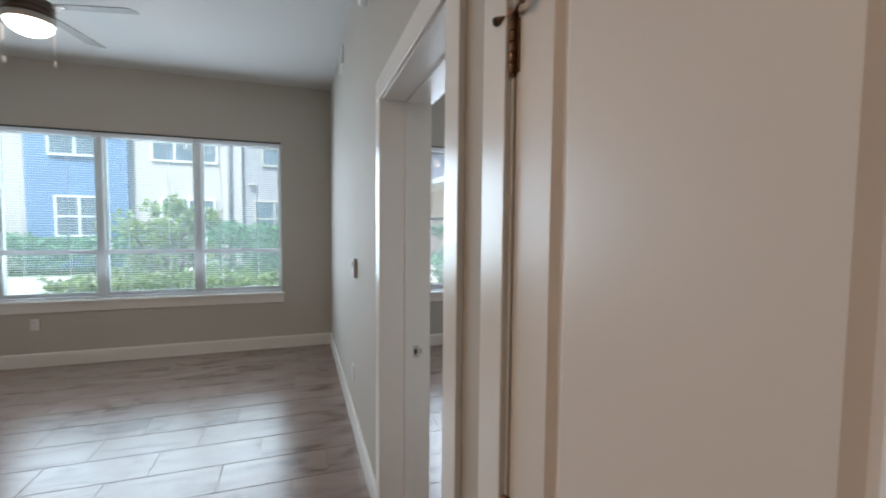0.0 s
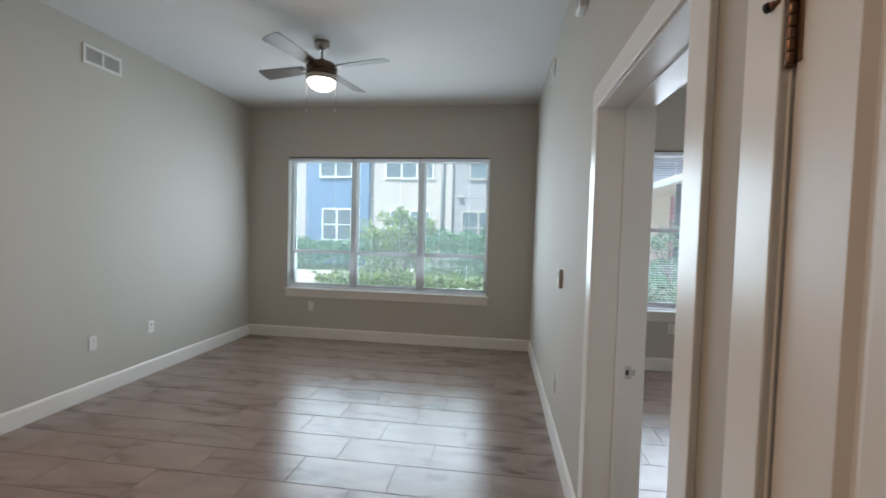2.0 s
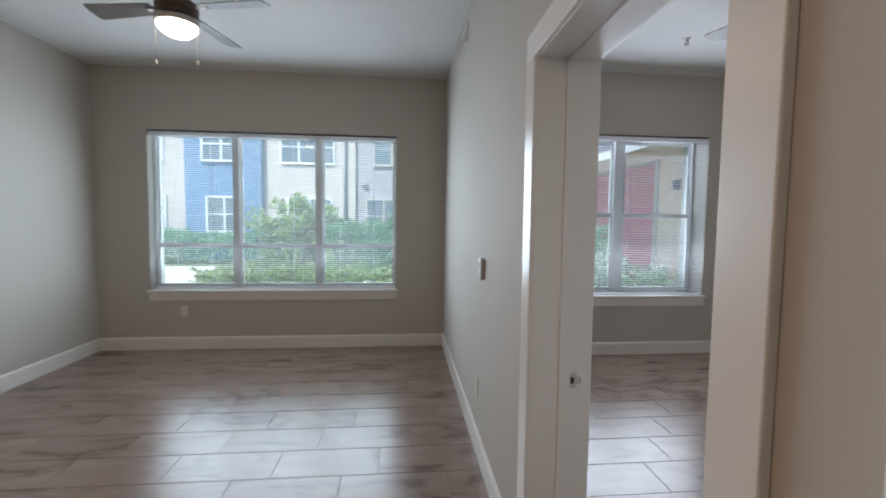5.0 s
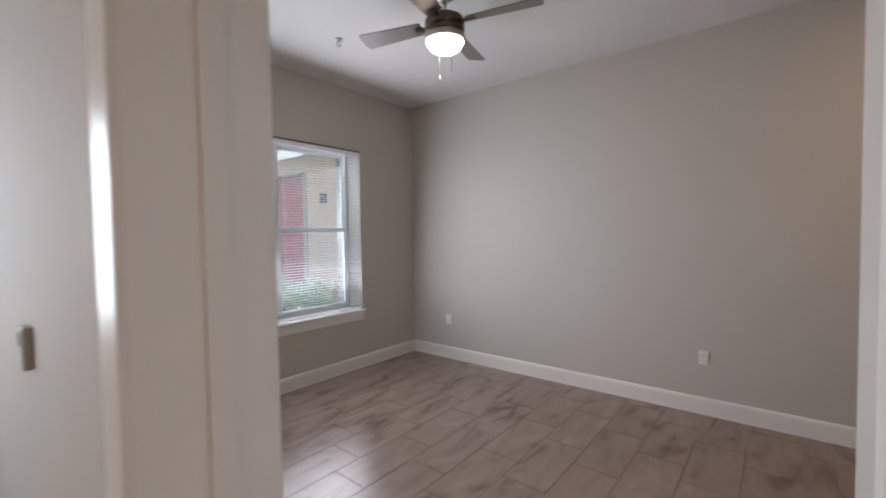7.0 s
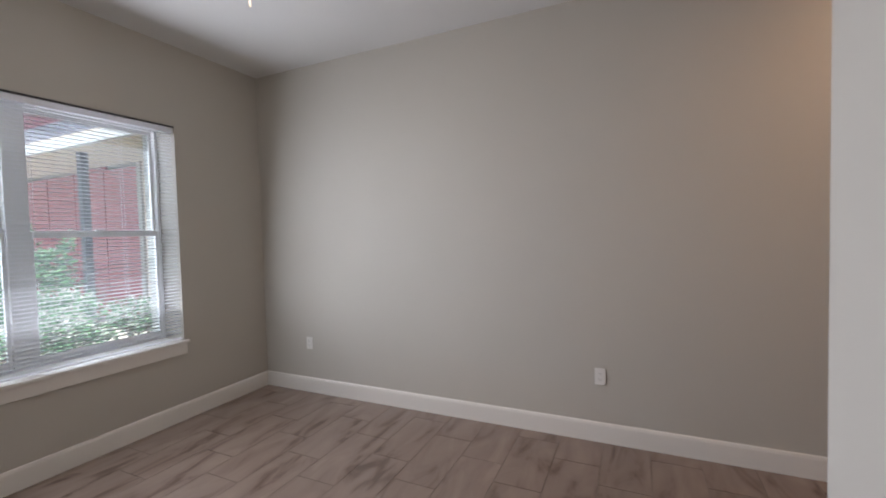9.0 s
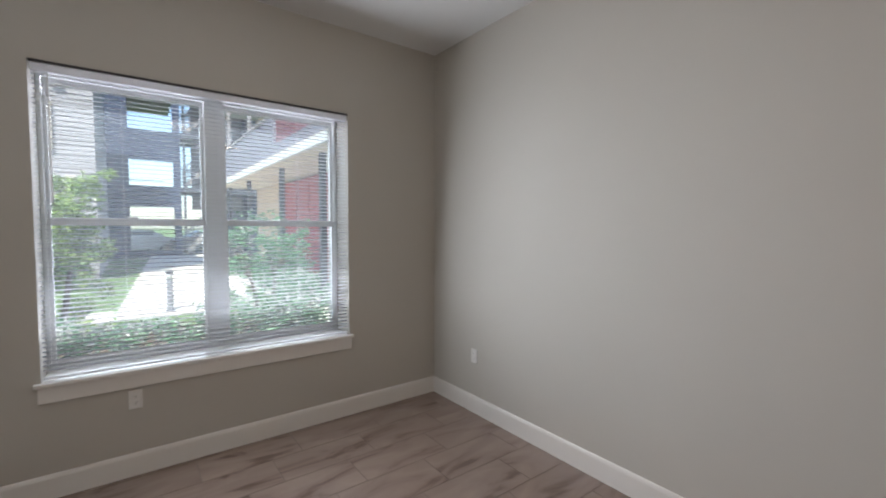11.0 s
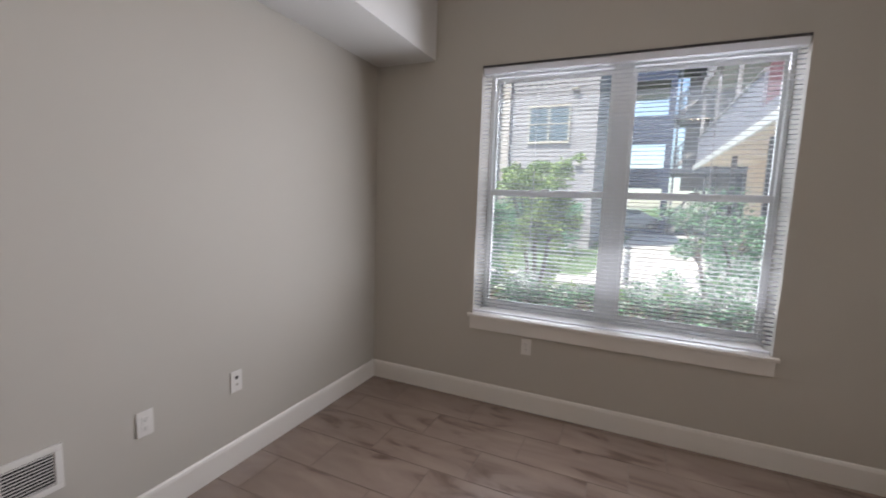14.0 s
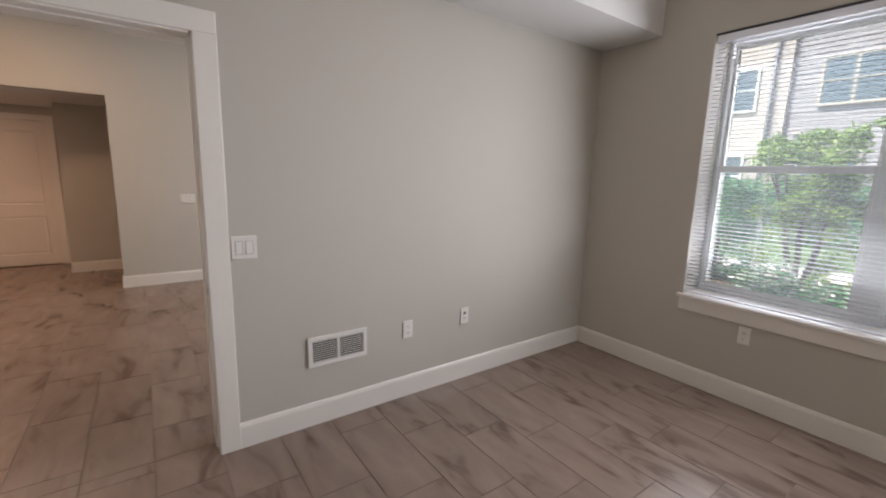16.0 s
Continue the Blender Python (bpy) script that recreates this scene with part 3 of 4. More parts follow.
def outlet(x, y, z, nx, ny, label="white duplex wall outlet above the baseboard"):
    o = thing("wall_outlet", facing(x, y, z, nx, ny), label, "wall outlet", group="wall outlets")
    part("cover_plate", plate_mesh(0.07, 0.115), PLATE, o)
    for dz in (0.02, -0.02):
        r = part("receptacle", bars([(-0.016, 0.016, -0.0085, -0.006, dz - 0.014, dz + 0.014)], 0.001), PLATE, o)
        part("slot", bars([(-0.0075, -0.0055, -0.0089, -0.0084, dz - 0.003, dz + 0.006), (0.0055, 0.0075, -0.0089, -0.0084, dz - 0.002, dz + 0.005),
                           (-0.002, 0.002, -0.0089, -0.0084, dz - 0.01, dz - 0.006)]), DARK, r)
    screw(o, 0, 0)
    return o


def jack(x, y, z, nx, ny):
    o = thing("data_jack", facing(x, y, z, nx, ny), "white wall plate with dark cable and data jacks", "data jack", group="data jacks")
    part("cover_plate", plate_mesh(0.07, 0.115), PLATE, o)
    part("jack_port", bars([(-0.009, 0.009, -0.0080, -0.006, 0.012, 0.028)], 0.0005), DARK, o)
    bm = bmesh.new()
    lathe(bm, [(0.0048, 0.006), (0.0048, 0.015), (0.003, 0.0155)], 12)
    for v in bm.verts:
        v.co = Vector((v.co.x, -v.co.z, v.co.y - 0.015))
    part("coax_port", bm, NICKEL, o)
    screw(o, 0, 0.048)
    screw(o, 0, -0.048)
    return o


def rocker_switch(x, y, z, nx, ny, gangs, label):
    o = thing("light_switch", facing(x, y, z, nx, ny), label, "light switch", group="light switches")
    part("cover_plate", plate_mesh(0.07 + 0.046 * (gangs - 1), 0.115), PLATE, o)
    for i in range(gangs):
        cx = (i - (gangs - 1) / 2) * 0.046
        # grey outline paints the shadow gap around the rocker
        part("rocker_shadow_gap", bars([(cx - 0.0175, cx - 0.0155, -0.0075, -0.006, -0.034, 0.034), (cx + 0.0155, cx + 0.0175, -0.0075, -0.006, -0.034, 0.034),
                                   (cx - 0.0155, cx + 0.0155, -0.0075, -0.006, 0.032, 0.034), (cx - 0.0155, cx + 0.0155, -0.0075, -0.006, -0.034, -0.032)]), GAPGREY, o)
        bm = bmesh.new()
        vs = box(bm, cx - 0.0148, cx + 0.0148, -0.011, -0.006, -0.031, 0.031)
        for v in vs:
            if v.co.y < -0.008 and v.co.z > 0:
                v.co.y += 0.0035
        part("rocker", bm, PLATE, o)
        screw(o, cx, 0.048)
        screw(o, cx, -0.048)
    return o


def grille(name, x, y, z, nx, ny, w, h, slats, cols, label, category, vertical=False):
    g = thing(name, facing(x, y, z, nx, ny), label, category)
    b = 0.024
    ring = [(-w / 2, w / 2, -0.012, -0.0005, h / 2 - b, h / 2), (-w / 2, w / 2, -0.012, -0.0005, -h / 2, -h / 2 + b),
            (-w / 2, -w / 2 + b, -0.012, -0.0005, -h / 2 + b, h / 2 - b), (w / 2 - b, w / 2, -0.012, -0.0005, -h / 2 + b, h / 2 - b)]
    cw = (w - 2 * b) / cols
    for i in range(1, cols):
        ring.append((-w / 2 + b + i * cw - 0.007, -w / 2 + b + i * cw + 0.007, -0.011, -0.0005, -h / 2 + b, h / 2 - b))
    part("frame", bars(ring, 0.0015), PLATE, g)
    # black sheet stands in for the unlit duct behind the slats
    part("duct_dark_sheet", bars([(-w / 2 + b, w / 2 - b, -0.0014, -0.0006, -h / 2 + b, h / 2 - b)]), DARK, g)
    for c in range(cols):
        x0, x1 = -w / 2 + b + c * cw + (0.007 if c else 0), -w / 2 + b + (c + 1) * cw - (0.007 if c < cols - 1 else 0)
        for i in range(slats):
            bm = bmesh.new()
            if vertical:
                xc = x0 + (i + 0.5) * (x1 - x0) / slats
                vs = box(bm, xc - 0.001, xc + 0.001, -0.010, -0.002, -h / 2 + b, h / 2 - b)
                for v in vs:
                    v.co.x += 0.001 if v.co.y < -0.005 else 0
            else:
                zc = -h / 2 + b + (i + 0.5) * (h - 2 * b) / slats
                vs = box(bm, x0, x1, -0.009, -0.006, zc - 0.002, zc + 0.002)
                for v in vs:
                    v.co.z += 0.001 if v.co.y < -0.008 else 0
            part("slat", bm, PLATE, g)
    for sx in (-1, 1):
        screw(g, sx * (w / 2 - 0.011), 0)
    return g


outlet(LX, 3.404, 0.456, 1, 0)
jack(LX, 3.996, 0.463, 1, 0)
outlet(-2.88, LY, 0.43, 0, -1)
outlet(0.0, 3.381, 0.40, -1, 0)
outlet(BX, 4.616, 0.468, -1, 0)
outlet(BX, 2.019, 0.460, -1, 0)
outlet(1.474, BY, 0.467, 0, -1, "white duplex wall outlet under the window")
outlet(WX, 3.384, 0.457, 1, 0)
jack(WX, 3.849, 0.467, 1, 0)
rocker_switch(LX, 2.51, 1.064, 1, 0, 3, "white triple rocker light switch on the greige wall")
rocker_switch(WX, 2.44, 1.067, 1, 0, 2, "white double rocker light switch beside the doorway")
grille("return_air_grille", WX, 2.914, 0.441, 1, 0, 0.355, 0.175, 10, 2, "white louvred return air grille low on the wall", "air vent")
grille("supply_vent", LX, 3.51, 2.82, 1, 0, 0.345, 0.155, 14, 2, "white supply air vent high on the wall", "air vent", True)
grille("supply_vent", 0.0, 4.14, 2.86, -1, 0, 0.3, 0.15, 12, 2, "white supply air vent high beside the ceiling", "air vent", True)

thermo = thing("thermostat", facing(0.0, 3.236, 1.169, -1, 0), "grey wall thermostat with a small white screen", "thermostat")
part("body", bars([(-0.038, 0.038, -0.024, -0.0005, -0.062, 0.062)], 0.005), material("grey_plastic", (0.42, 0.4, 0.36), 0.4, bump=0.0), thermo)
part("screen", bars([(-0.024, 0.024, -0.0252, -0.0238, 0.006, 0.046)], 0.0004), material("lcd_screen", (0.3, 0.33, 0.29), 0.2, bump=0.0), thermo)
for i in (-1, 1):
    part("button", bars([(i * 0.014 - 0.007, i * 0.014 + 0.007, -0.026, -0.0235, -0.03, -0.02)], 0.001), PLATE, thermo)

alarm = thing("alarm_sounder", facing(0.0, 2.74, 2.76, -1, 0), "white wall alarm sounder above the bedroom doorway", "alarm")
part("body", bars([(-0.06, 0.06, -0.045, -0.0005, -0.09, 0.09)], 0.008), PLATE, alarm)
part("lens", bars([(-0.04, 0.04, -0.056, -0.0445, 0.02, 0.06)], 0.005), VINYL, alarm)
part("sounder_grille", bars([(-0.035, 0.035, -0.0462, -0.0448, -0.06 + i * 0.014, -0.054 + i * 0.014) for i in range(5)]), GAPGREY, alarm)

strike = thing("strike_plate", pose(0.155, OPEN_B - 0.010, 0.861), "satin nickel door strike plate on the white jamb", "strike plate")
part("plate", bars([(-0.016, 0.016, -0.0022, -0.0002, -0.029, 0.029)], 0.0008), NICKEL, strike)
part("lip", bars([(0.016, 0.03, -0.0022, -0.0002, -0.014, 0.014), (0.028, 0.031, -0.006, -0.0022, -0.014, 0.014)], 0.0006), NICKEL, strike)
part("latch_hole", bars([(-0.008, 0.006, -0.0027, -0.0022, -0.012, 0.012)]), DARK, strike)

sprk = thing("fire_sprinkler", pose(1.96, 4.33, H), "small metal fire sprinkler head on the ceiling", "sprinkler")
bm = bmesh.new()
lathe(bm, [(0.032, 0.0), (0.032, -0.004), (0.02, -0.007)], 24)
part("escutcheon", bm, PLATE, sprk)
bm = bmesh.new()
lathe(bm, [(0.009, -0.006), (0.009, -0.022), (0.006, -0.024)], 14)
box(bm, -0.014, -0.011, -0.003, 0.003, -0.05, -0.022)
box(bm, 0.011, 0.014, -0.003, 0.003, -0.05, -0.022)
lathe(bm, [(0.018, -0.05), (0.02, -0.052), (0.02, -0.054), (0.002, -0.055)], 18)
part("head", bm, NICKEL, sprk)

# ---- outdoors: ground, paths ----
GZ = -0.12
GRASS = material("lawn_green", (0.075, 0.13, 0.03), 0.9, grain=0.4, scale=6, bump=0.2, bump_scale=40)
MULCH = material("brown_mulch", (0.09, 0.06, 0.04), 0.95, grain=0.4, scale=12, bump=0.2, bump_scale=30)
CONC = material("pale_concrete", (0.55, 0.53, 0.49), 0.85, grain=0.1, scale=2, bump=0.08, bump_scale=80)
structure("ground", [(-300, 300, 5.95, 500, -1.0, GZ)], GRASS, "green lawn reaching past the buildings", "ground")
bm = bmesh.new()


def slab(bm, pts, z0, z1):
    lo = [bm.verts.new((x, y, z0)) for x, y in pts]
    hi = [bm.verts.new((x, y, z1)) for x, y in pts]
    bm.faces.new(hi)
    for i in range(len(pts)):
        j = (i + 1) % len(pts)
        bm.faces.new((lo[i], lo[j], hi[j], hi[i]))


slab(bm, [(1.2, 11.2), (3.6, 11.2), (5.6, 30.0), (2.4, 30.0)], GZ - 0.05, GZ + 0.025)
slab(bm, [(-30, 10.6), (-4.6, 10.6), (-5.6, 15.3), (-30, 15.3)], GZ - 0.05, GZ + 0.025)
slab(bm, [(-4.6, 10.6), (1.2, 10.9), (1.2, 12.2), (-4.8, 11.7)], GZ - 0.05, GZ + 0.02)
tagged(mesh_object("pavement", bm, CONC), "pale sunlit concrete garden path", "path", kind="structure")
bm = bmesh.new()
slab(bm, [(-40, 29.0), (40, 29.0), (40, 36.0), (-40, 36.0)], GZ - 0.05, GZ + 0.01)
tagged(mesh_object("road", bm, material("asphalt", (0.06, 0.06, 0.062), 0.9, grain=0.2, scale=5, bump=0.1)), "grey asphalt parking lane", "road", kind="structure")
structure("planting_bed", [(-6.0, 5.2, 6.0, 9.9, GZ - 0.1, GZ + 0.03)], MULCH, "brown mulch planting bed below the windows", "ground")

# ---- neighbouring apartment building ----
CREAM = siding_material("cream_lap_siding", (0.5, 0.45, 0.415))
BLUE = siding_material("blue_lap_siding", (0.11, 0.2, 0.34))
GREY = siding_material("grey_lap_siding", (0.33, 0.315, 0.33))
NAVY = siding_material("navy_lap_siding", (0.035, 0.05, 0.1))
RED = siding_material("red_panel_wall", (0.42, 0.1, 0.11))
LILAC = siding_material("lilac_grey_siding", (0.3, 0.27, 0.31))
PLUM = siding_material("plum_siding", (0.2, 0.09, 0.11))
TAN = siding_material("tan_stucco", (0.8, 0.64, 0.5))
BEIGE = material("beige_window_frame", (0.5, 0.45, 0.38), 0.6, bump=0.0)
SLATE = siding_material("slate_grey_panel", (0.24, 0.24, 0.29))
SOFFIT = siding_material("cream_soffit", (0.74, 0.64, 0.53))
ROOF = material("dark_roof_membrane", (0.12, 0.12, 0.13), 0.9)
FARGLASS = material("far_window_glass", (0.10, 0.14, 0.17), 0.15, grain=0.1, bump=0.0, spec=0.4)
METAL = material("dark_painted_steel", (0.07, 0.075, 0.09), 0.5, grain=0.1, bump=0.02)


def lap_siding(bm, x0, x1, z0, z1, y, pitch=0.16, depth=0.014):
    """Boards facing -y, each leaning out towards its lower edge."""
    n = max(1, round((z1 - z0) / pitch))
    p = (z1 - z0) / n
    for i in range(n):
        a, b = z0 + i * p, z0 + (i + 1) * p
        v = [bm.verts.new(c) for c in ((x0, y - depth, a), (x1, y - depth, a), (x1, y - 0.004, b), (x0, y - 0.004, b), (x0, y, a), (x1, y, a))]
        bm.faces.new((v[0], v[1], v[2], v[3]))
        bm.faces.new((v[4], v[5], v[1], v[0]))


def far_window(parent, x0, x1, z0, z1, y, split=1, mat=None):
    f = 0.07
    w = part("window", bars([(x0, x1, y - 0.07, y - 0.001, z1 - f, z1), (x0, x1, y - 0.07, y - 0.001, z0, z0 + f), (x0, x0 + f, y - 0.07, y - 0.001, z0 + f, z1 - f), (x1 - f, x1, y - 0.07, y - 0.001, z0 + f, z1 - f)], 0.006), mat or VINYL, parent)
    mid = (z0 + z1) / 2
    xs = [x0 + f + (x1 - x0 - 2 * f) * i / (split + 1) for i in range(split + 2)]
    for i in range(1, split + 1):
        part("mullion", bars([(xs[i] - 0.035, xs[i] + 0.035, y - 0.065, y - 0.002, z0 + f, z1 - f)]), mat or VINYL, w)
    part("meeting_rail", bars([(x0 + f, x1 - f, y - 0.06, y - 0.002, mid - 0.025, mid + 0.025)]), mat or VINYL, w)
    for a, b in zip(xs, xs[1:]):
        for c, d in ((z0 + f, mid), (mid, z1 - f)):
            part("pane", bars([(a, b, y - 0.045, y - 0.04, c, d)]), FARGLASS, w)
    return w


FY = 18.5
nb = thing("apartment_building", pose(0, 0, 0), "three-storey apartment building with cream, blue and grey lap siding", "building")
TOP = 9.4
part("core", bars([(-24, 0.7, FY + 0.02, FY + 9, GZ - 0.3, TOP)]), GREY, nb)
for name, x0, x1, y, mat in (("cream_wall", -24.0, -9.04, FY, CREAM), ("blue_bay", -9.04, -6.13, FY - 0.25, BLUE), ("cream_wall", -6.13, -3.0, FY, CREAM), ("grey_wall", -2.45, 0.72, FY, GREY)):
    bm = bmesh.new()
    if mat == CREAM:
        box(bm, x0, x1, y - 0.03, y + 0.02, GZ, TOP)
    else:
        lap_siding(bm, x0, x1, GZ, TOP, y)
    if y < FY:
        box(bm, x0, x1, y, FY + 0.02, GZ, TOP)
    part(name, bm, mat, nb)
part("corner_board", bars([(-3.0, -2.45, FY - 0.16, FY + 0.02, GZ, TOP)], 0.01), CREAM, nb)
bm = bmesh.new()
lathe(bm, [(0.06, GZ), (0.06, TOP)], 12, -2.86, FY - 0.23)
part("downpipe", bm, material("grey_downpipe", (0.3, 0.3, 0.32), 0.5), nb)
part("roof", bars([(-24.3, 1.0, FY - 0.5, FY + 9.3, TOP, TOP + 0.25)], 0.02), ROOF, nb)
for z0, z1 in ((3.72, 5.1), (6.75, 8.15)):
    for x0, x1, y, s in ((-14.2, -12.9, FY, 1), (-11.2, -9.9, FY, 1), (-8.38, -6.86, FY - 0.25, 1), (-5.46, -3.28, FY, 2), (-1.75, -0.21, FY, 1)):
        far_window(nb, x0, x1, z0, z1, y - 0.03, s, BEIGE if x0 > -2.5 else VINYL)
for x0, x1, y, s in ((-14.2, -12.9, FY, 1), (-11.2, -9.85, FY, 1), (-8.24, -6.84, FY - 0.25, 1), (-5.2, -3.4, FY, 1), (-2.05, -0.55, FY, 1)):
    far_window(nb, x0, x1, 0.95, 2.38, y - 0.03, s, BEIGE if x0 > -2.5 else VINYL)
for x, z in ((-0.1, 5.6), (0.15, 2.9), (-2.1, 2.95)):
    part("vent_hood", bars([(x - 0.12, x + 0.12, FY - 0.16, FY - 0.02, z, z + 0.1)], 0.01), CREAM, nb)

# navy stair tower further back
NY = 30.0
nt = thing("stair_tower_building", pose(0, 0, 0), "navy apartment block with open stair landings", "building")
part("core", bars([(-1.5, 1.3, NY + 0.21, NY + 9, GZ - 0.3, 11.5)]), NAVY, nt)
part("core", bars([(7.6, 9.5, NY + 0.6, NY + 9, GZ - 0.3, 11.5)]), NAVY, nt)
bm = bmesh.new()
for x0, x1, z0, z1 in ((-1.5, 1.55, GZ, 11.5), (1.55, 3.55, 8.75, 11.5), (1.55, 3.55, 5.15, 6.75), (1.55, 3.55, 2.6, 3.75), (1.55, 3.55, GZ, 0.2), (3.55, 3.9, GZ, 11.5)):
    lap_siding(bm, x0, x1, z0, z1, NY)
    box(bm, x0, x1, NY, NY + 0.2, z0, z1)
part("navy_wall", bm, NAVY, nt)
for z in (3.45, 6.45, 9.4):
    part("landing_slab", bars([(3.9, 9.5, NY - 0.3, NY + 2.5, z, z + 0.28)], 0.01), METAL, nt)
    for xp in (4.0, 5.6, 7.4, 9.2):
        part("post", bars([(xp, xp + 0.12, NY - 0.2, NY - 0.08, z - 3.2, z)]), METAL, nt)
    rail = part("railing", bars([(3.9, 9.5, NY - 0.28, NY - 0.22, z + 1.25, z + 1.31), (3.9, 9.5, NY - 0.28, NY - 0.22, z + 0.38, z + 0.42)]), METAL, nt)
    for i in range(36):
        xb = 3.95 + i * 0.155
        part("baluster", bars([(xb, xb + 0.03, NY - 0.27, NY - 0.24, z + 0.4, z + 1.26)]), METAL, rail)
for z in (GZ, 3.73, 6.73):
    bm = bmesh.new()
    v = [bm.verts.new(c) for c in ((4.2, NY + 0.6, z), (4.2, NY + 1.6, z), (6.6, NY + 1.6, z + 2.7), (6.6, NY + 0.6, z + 2.7), (4.2, NY + 0.6, z + 0.32), (4.2, NY + 1.6, z + 0.32), (6.6, NY + 1.6, z + 3.02), (6.6, NY + 0.6, z + 3.02))]
    for f in ((0, 1, 2, 3), (4, 5, 6, 7), (0, 3, 7, 4), (1, 2, 6, 5), (0, 1, 5, 4), (3, 2, 6, 7)):
        bm.faces.new([v[i] for i in f])
    bmesh.ops.recalc_face_normals(bm, faces=bm.faces[:])
    part("stair_flight", bm, CREAM, nt)
    for side in (NY + 0.55, NY + 1.62):
        bm = bmesh.new()
        for k in range(9):
            xs, zs = 4.25 + k * 0.28, z + 0.32 + k * 0.315
            box(bm, xs, xs + 0.05, side, side + 0.04, zs, zs + 0.95)
        v = [bm.verts.new((px, py, pz)) for px, pz in ((4.2, z + 1.2), (6.6, z + 3.9), (6.6, z + 4.0), (4.2, z + 1.3)) for py in (side, side + 0.05)]
        for f in ((0, 2, 4, 6), (1, 3, 5, 7), (0, 1, 3, 2), (2, 3, 5, 4), (4, 5, 7, 6), (6, 7, 1, 0)):
            bm.faces.new([v[i] for i in f])
        bmesh.ops.recalc_face_normals(bm, faces=bm.faces[:])
        part("stair_rail", bm, GREY, nt)
part("back_wall", bars([(4.7, 7.6, NY + 2.6, NY + 2.8, 2.6, 11.5)]), CREAM, nt)
part("roof", bars([(-1.9, 9.9, NY - 0.6, NY + 9.3, 11.5, 11.8)], 0.02), ROOF, nt)
for z in (3.45, 6.45, 9.4):
    part("breezeway_slab", bars([(1.3, 3.9, NY + 0.21, NY + 8.0, z, z + 0.28)], 0.01), CREAM, nt)
    part("breezeway_rail", bars([(1.55, 3.55, NY + 7.9, NY + 7.95, z + 1.25, z + 1.31), (1.55, 3.55, NY + 7.9, NY + 7.95, z + 0.4, z + 0.44)]), METAL, nt)

# wing with the covered walk
wing = thing("walkway_wing", pose(0, 0, 0), "red and tan building wing with a covered ground-floor walk", "building")
WXW = 5.6
part("tan_wall", bars([(WXW, WXW + 0.3, 5.8, 10.5, GZ, 3.0), (WXW, WXW + 0.3, 16.1, 20.0, GZ, 3.0)]), TAN, wing)
redw = part("red_wall", bars([(WXW - 0.03, WXW + 0.3, 10.5, 16.1, GZ, 2.92)]), RED, wing)
for i in range(5):
    part("panel_joint", bars([(WXW - 0.045, WXW - 0.03, 10.5 + i * 1.12 + 1.1, 10.5 + i * 1.12 + 1.14, GZ, 2.92)]), RED, redw)
part("trim_board", bars([(WXW - 0.04, WXW + 0.02, 10.38, 10.5, GZ, 3.0)]), CREAM, wing)
part("walk_soffit", bars([(4.0, WXW + 0.3, 5.8, 20.0, 3.0, 3.06)]), SOFFIT, wing)
part("fascia", bars([(3.95, 4.02, 5.8, 20.0, 2.86, 3.02)], 0.008), VINYL, wing)
part("upper_floor", bars([(4.03, 8.5, 5.8, 20.0, 3.065, 3.3)]), SLATE, wing)
part("plum_wall", bars([(4.1, 8.5, 5.8, 11.7, 3.3, 9.5)]), PLUM, wing)
part("parapet", bars([(4.04, 4.16, 11.7, 20.0, 3.3, 3.95)], 0.008), SLATE, wing)
part("parapet_cap", bars([(4.01, 4.19, 11.7, 20.0, 3.95, 4.0)], 0.006), GREY, wing)
part("upper_back_wall", bars([(WXW, 8.5, 11.7, 20.0, 3.3, 5.7)]), TAN, wing)
part("upper_soffit", bars([(4.05, 8.5, 11.7, 20.0, 5.7, 5.76)]), VINYL, wing)
part("upper_fascia", bars([(4.0, 4.05, 11.7, 20.0, 5.55, 5.95)], 0.006), GREY, wing)
part("top_wall", bars([(4.1, 8.5, 11.7, 20.0, 5.76, 9.5)]), LILAC, wing)
for y in (14.2, 17.0, 19.85):
    part("balcony_post", bars([(4.06, 4.15, y - 0.045, y + 0.045, 4.0, 5.7)], 0.005), GREY, wing)
for y in (12.8, 15.4, 18.0):
    bm = bmesh.new()
    lathe(bm, [(0.09, 5.7), (0.09, 5.69), (0.07, 5.685)], 16, 4.85, y)
    part("soffit_light", bm, PLATE, wing)
for y in (7.4, 10.3, 13.1, 16.7, 19.8):
    part("post", bars([(4.55, 4.67, y - 0.06, y + 0.06, GZ, 3.0)], 0.006), METAL, wing)
part("wall_lamp", bars([(WXW - 0.12, WXW, 9.58, 9.72, 2.22, 2.44)], 0.02), METAL, wing)
part("door_sign", bars([(WXW - 0.05, WXW - 0.001, 11.5, 12.1, 2.935, 2.99)], 0.006), RED, wing)
part("walk_floor", bars([(4.1, WXW, 5.8, 20.0, GZ - 0.1, GZ + 0.04)]), CONC, wing)

# ---- plants ----
BARK = material("grey_brown_bark", (0.13, 0.1, 0.075), 0.9, grain=0.3, scale=20, bump=0.2, bump_scale=60)


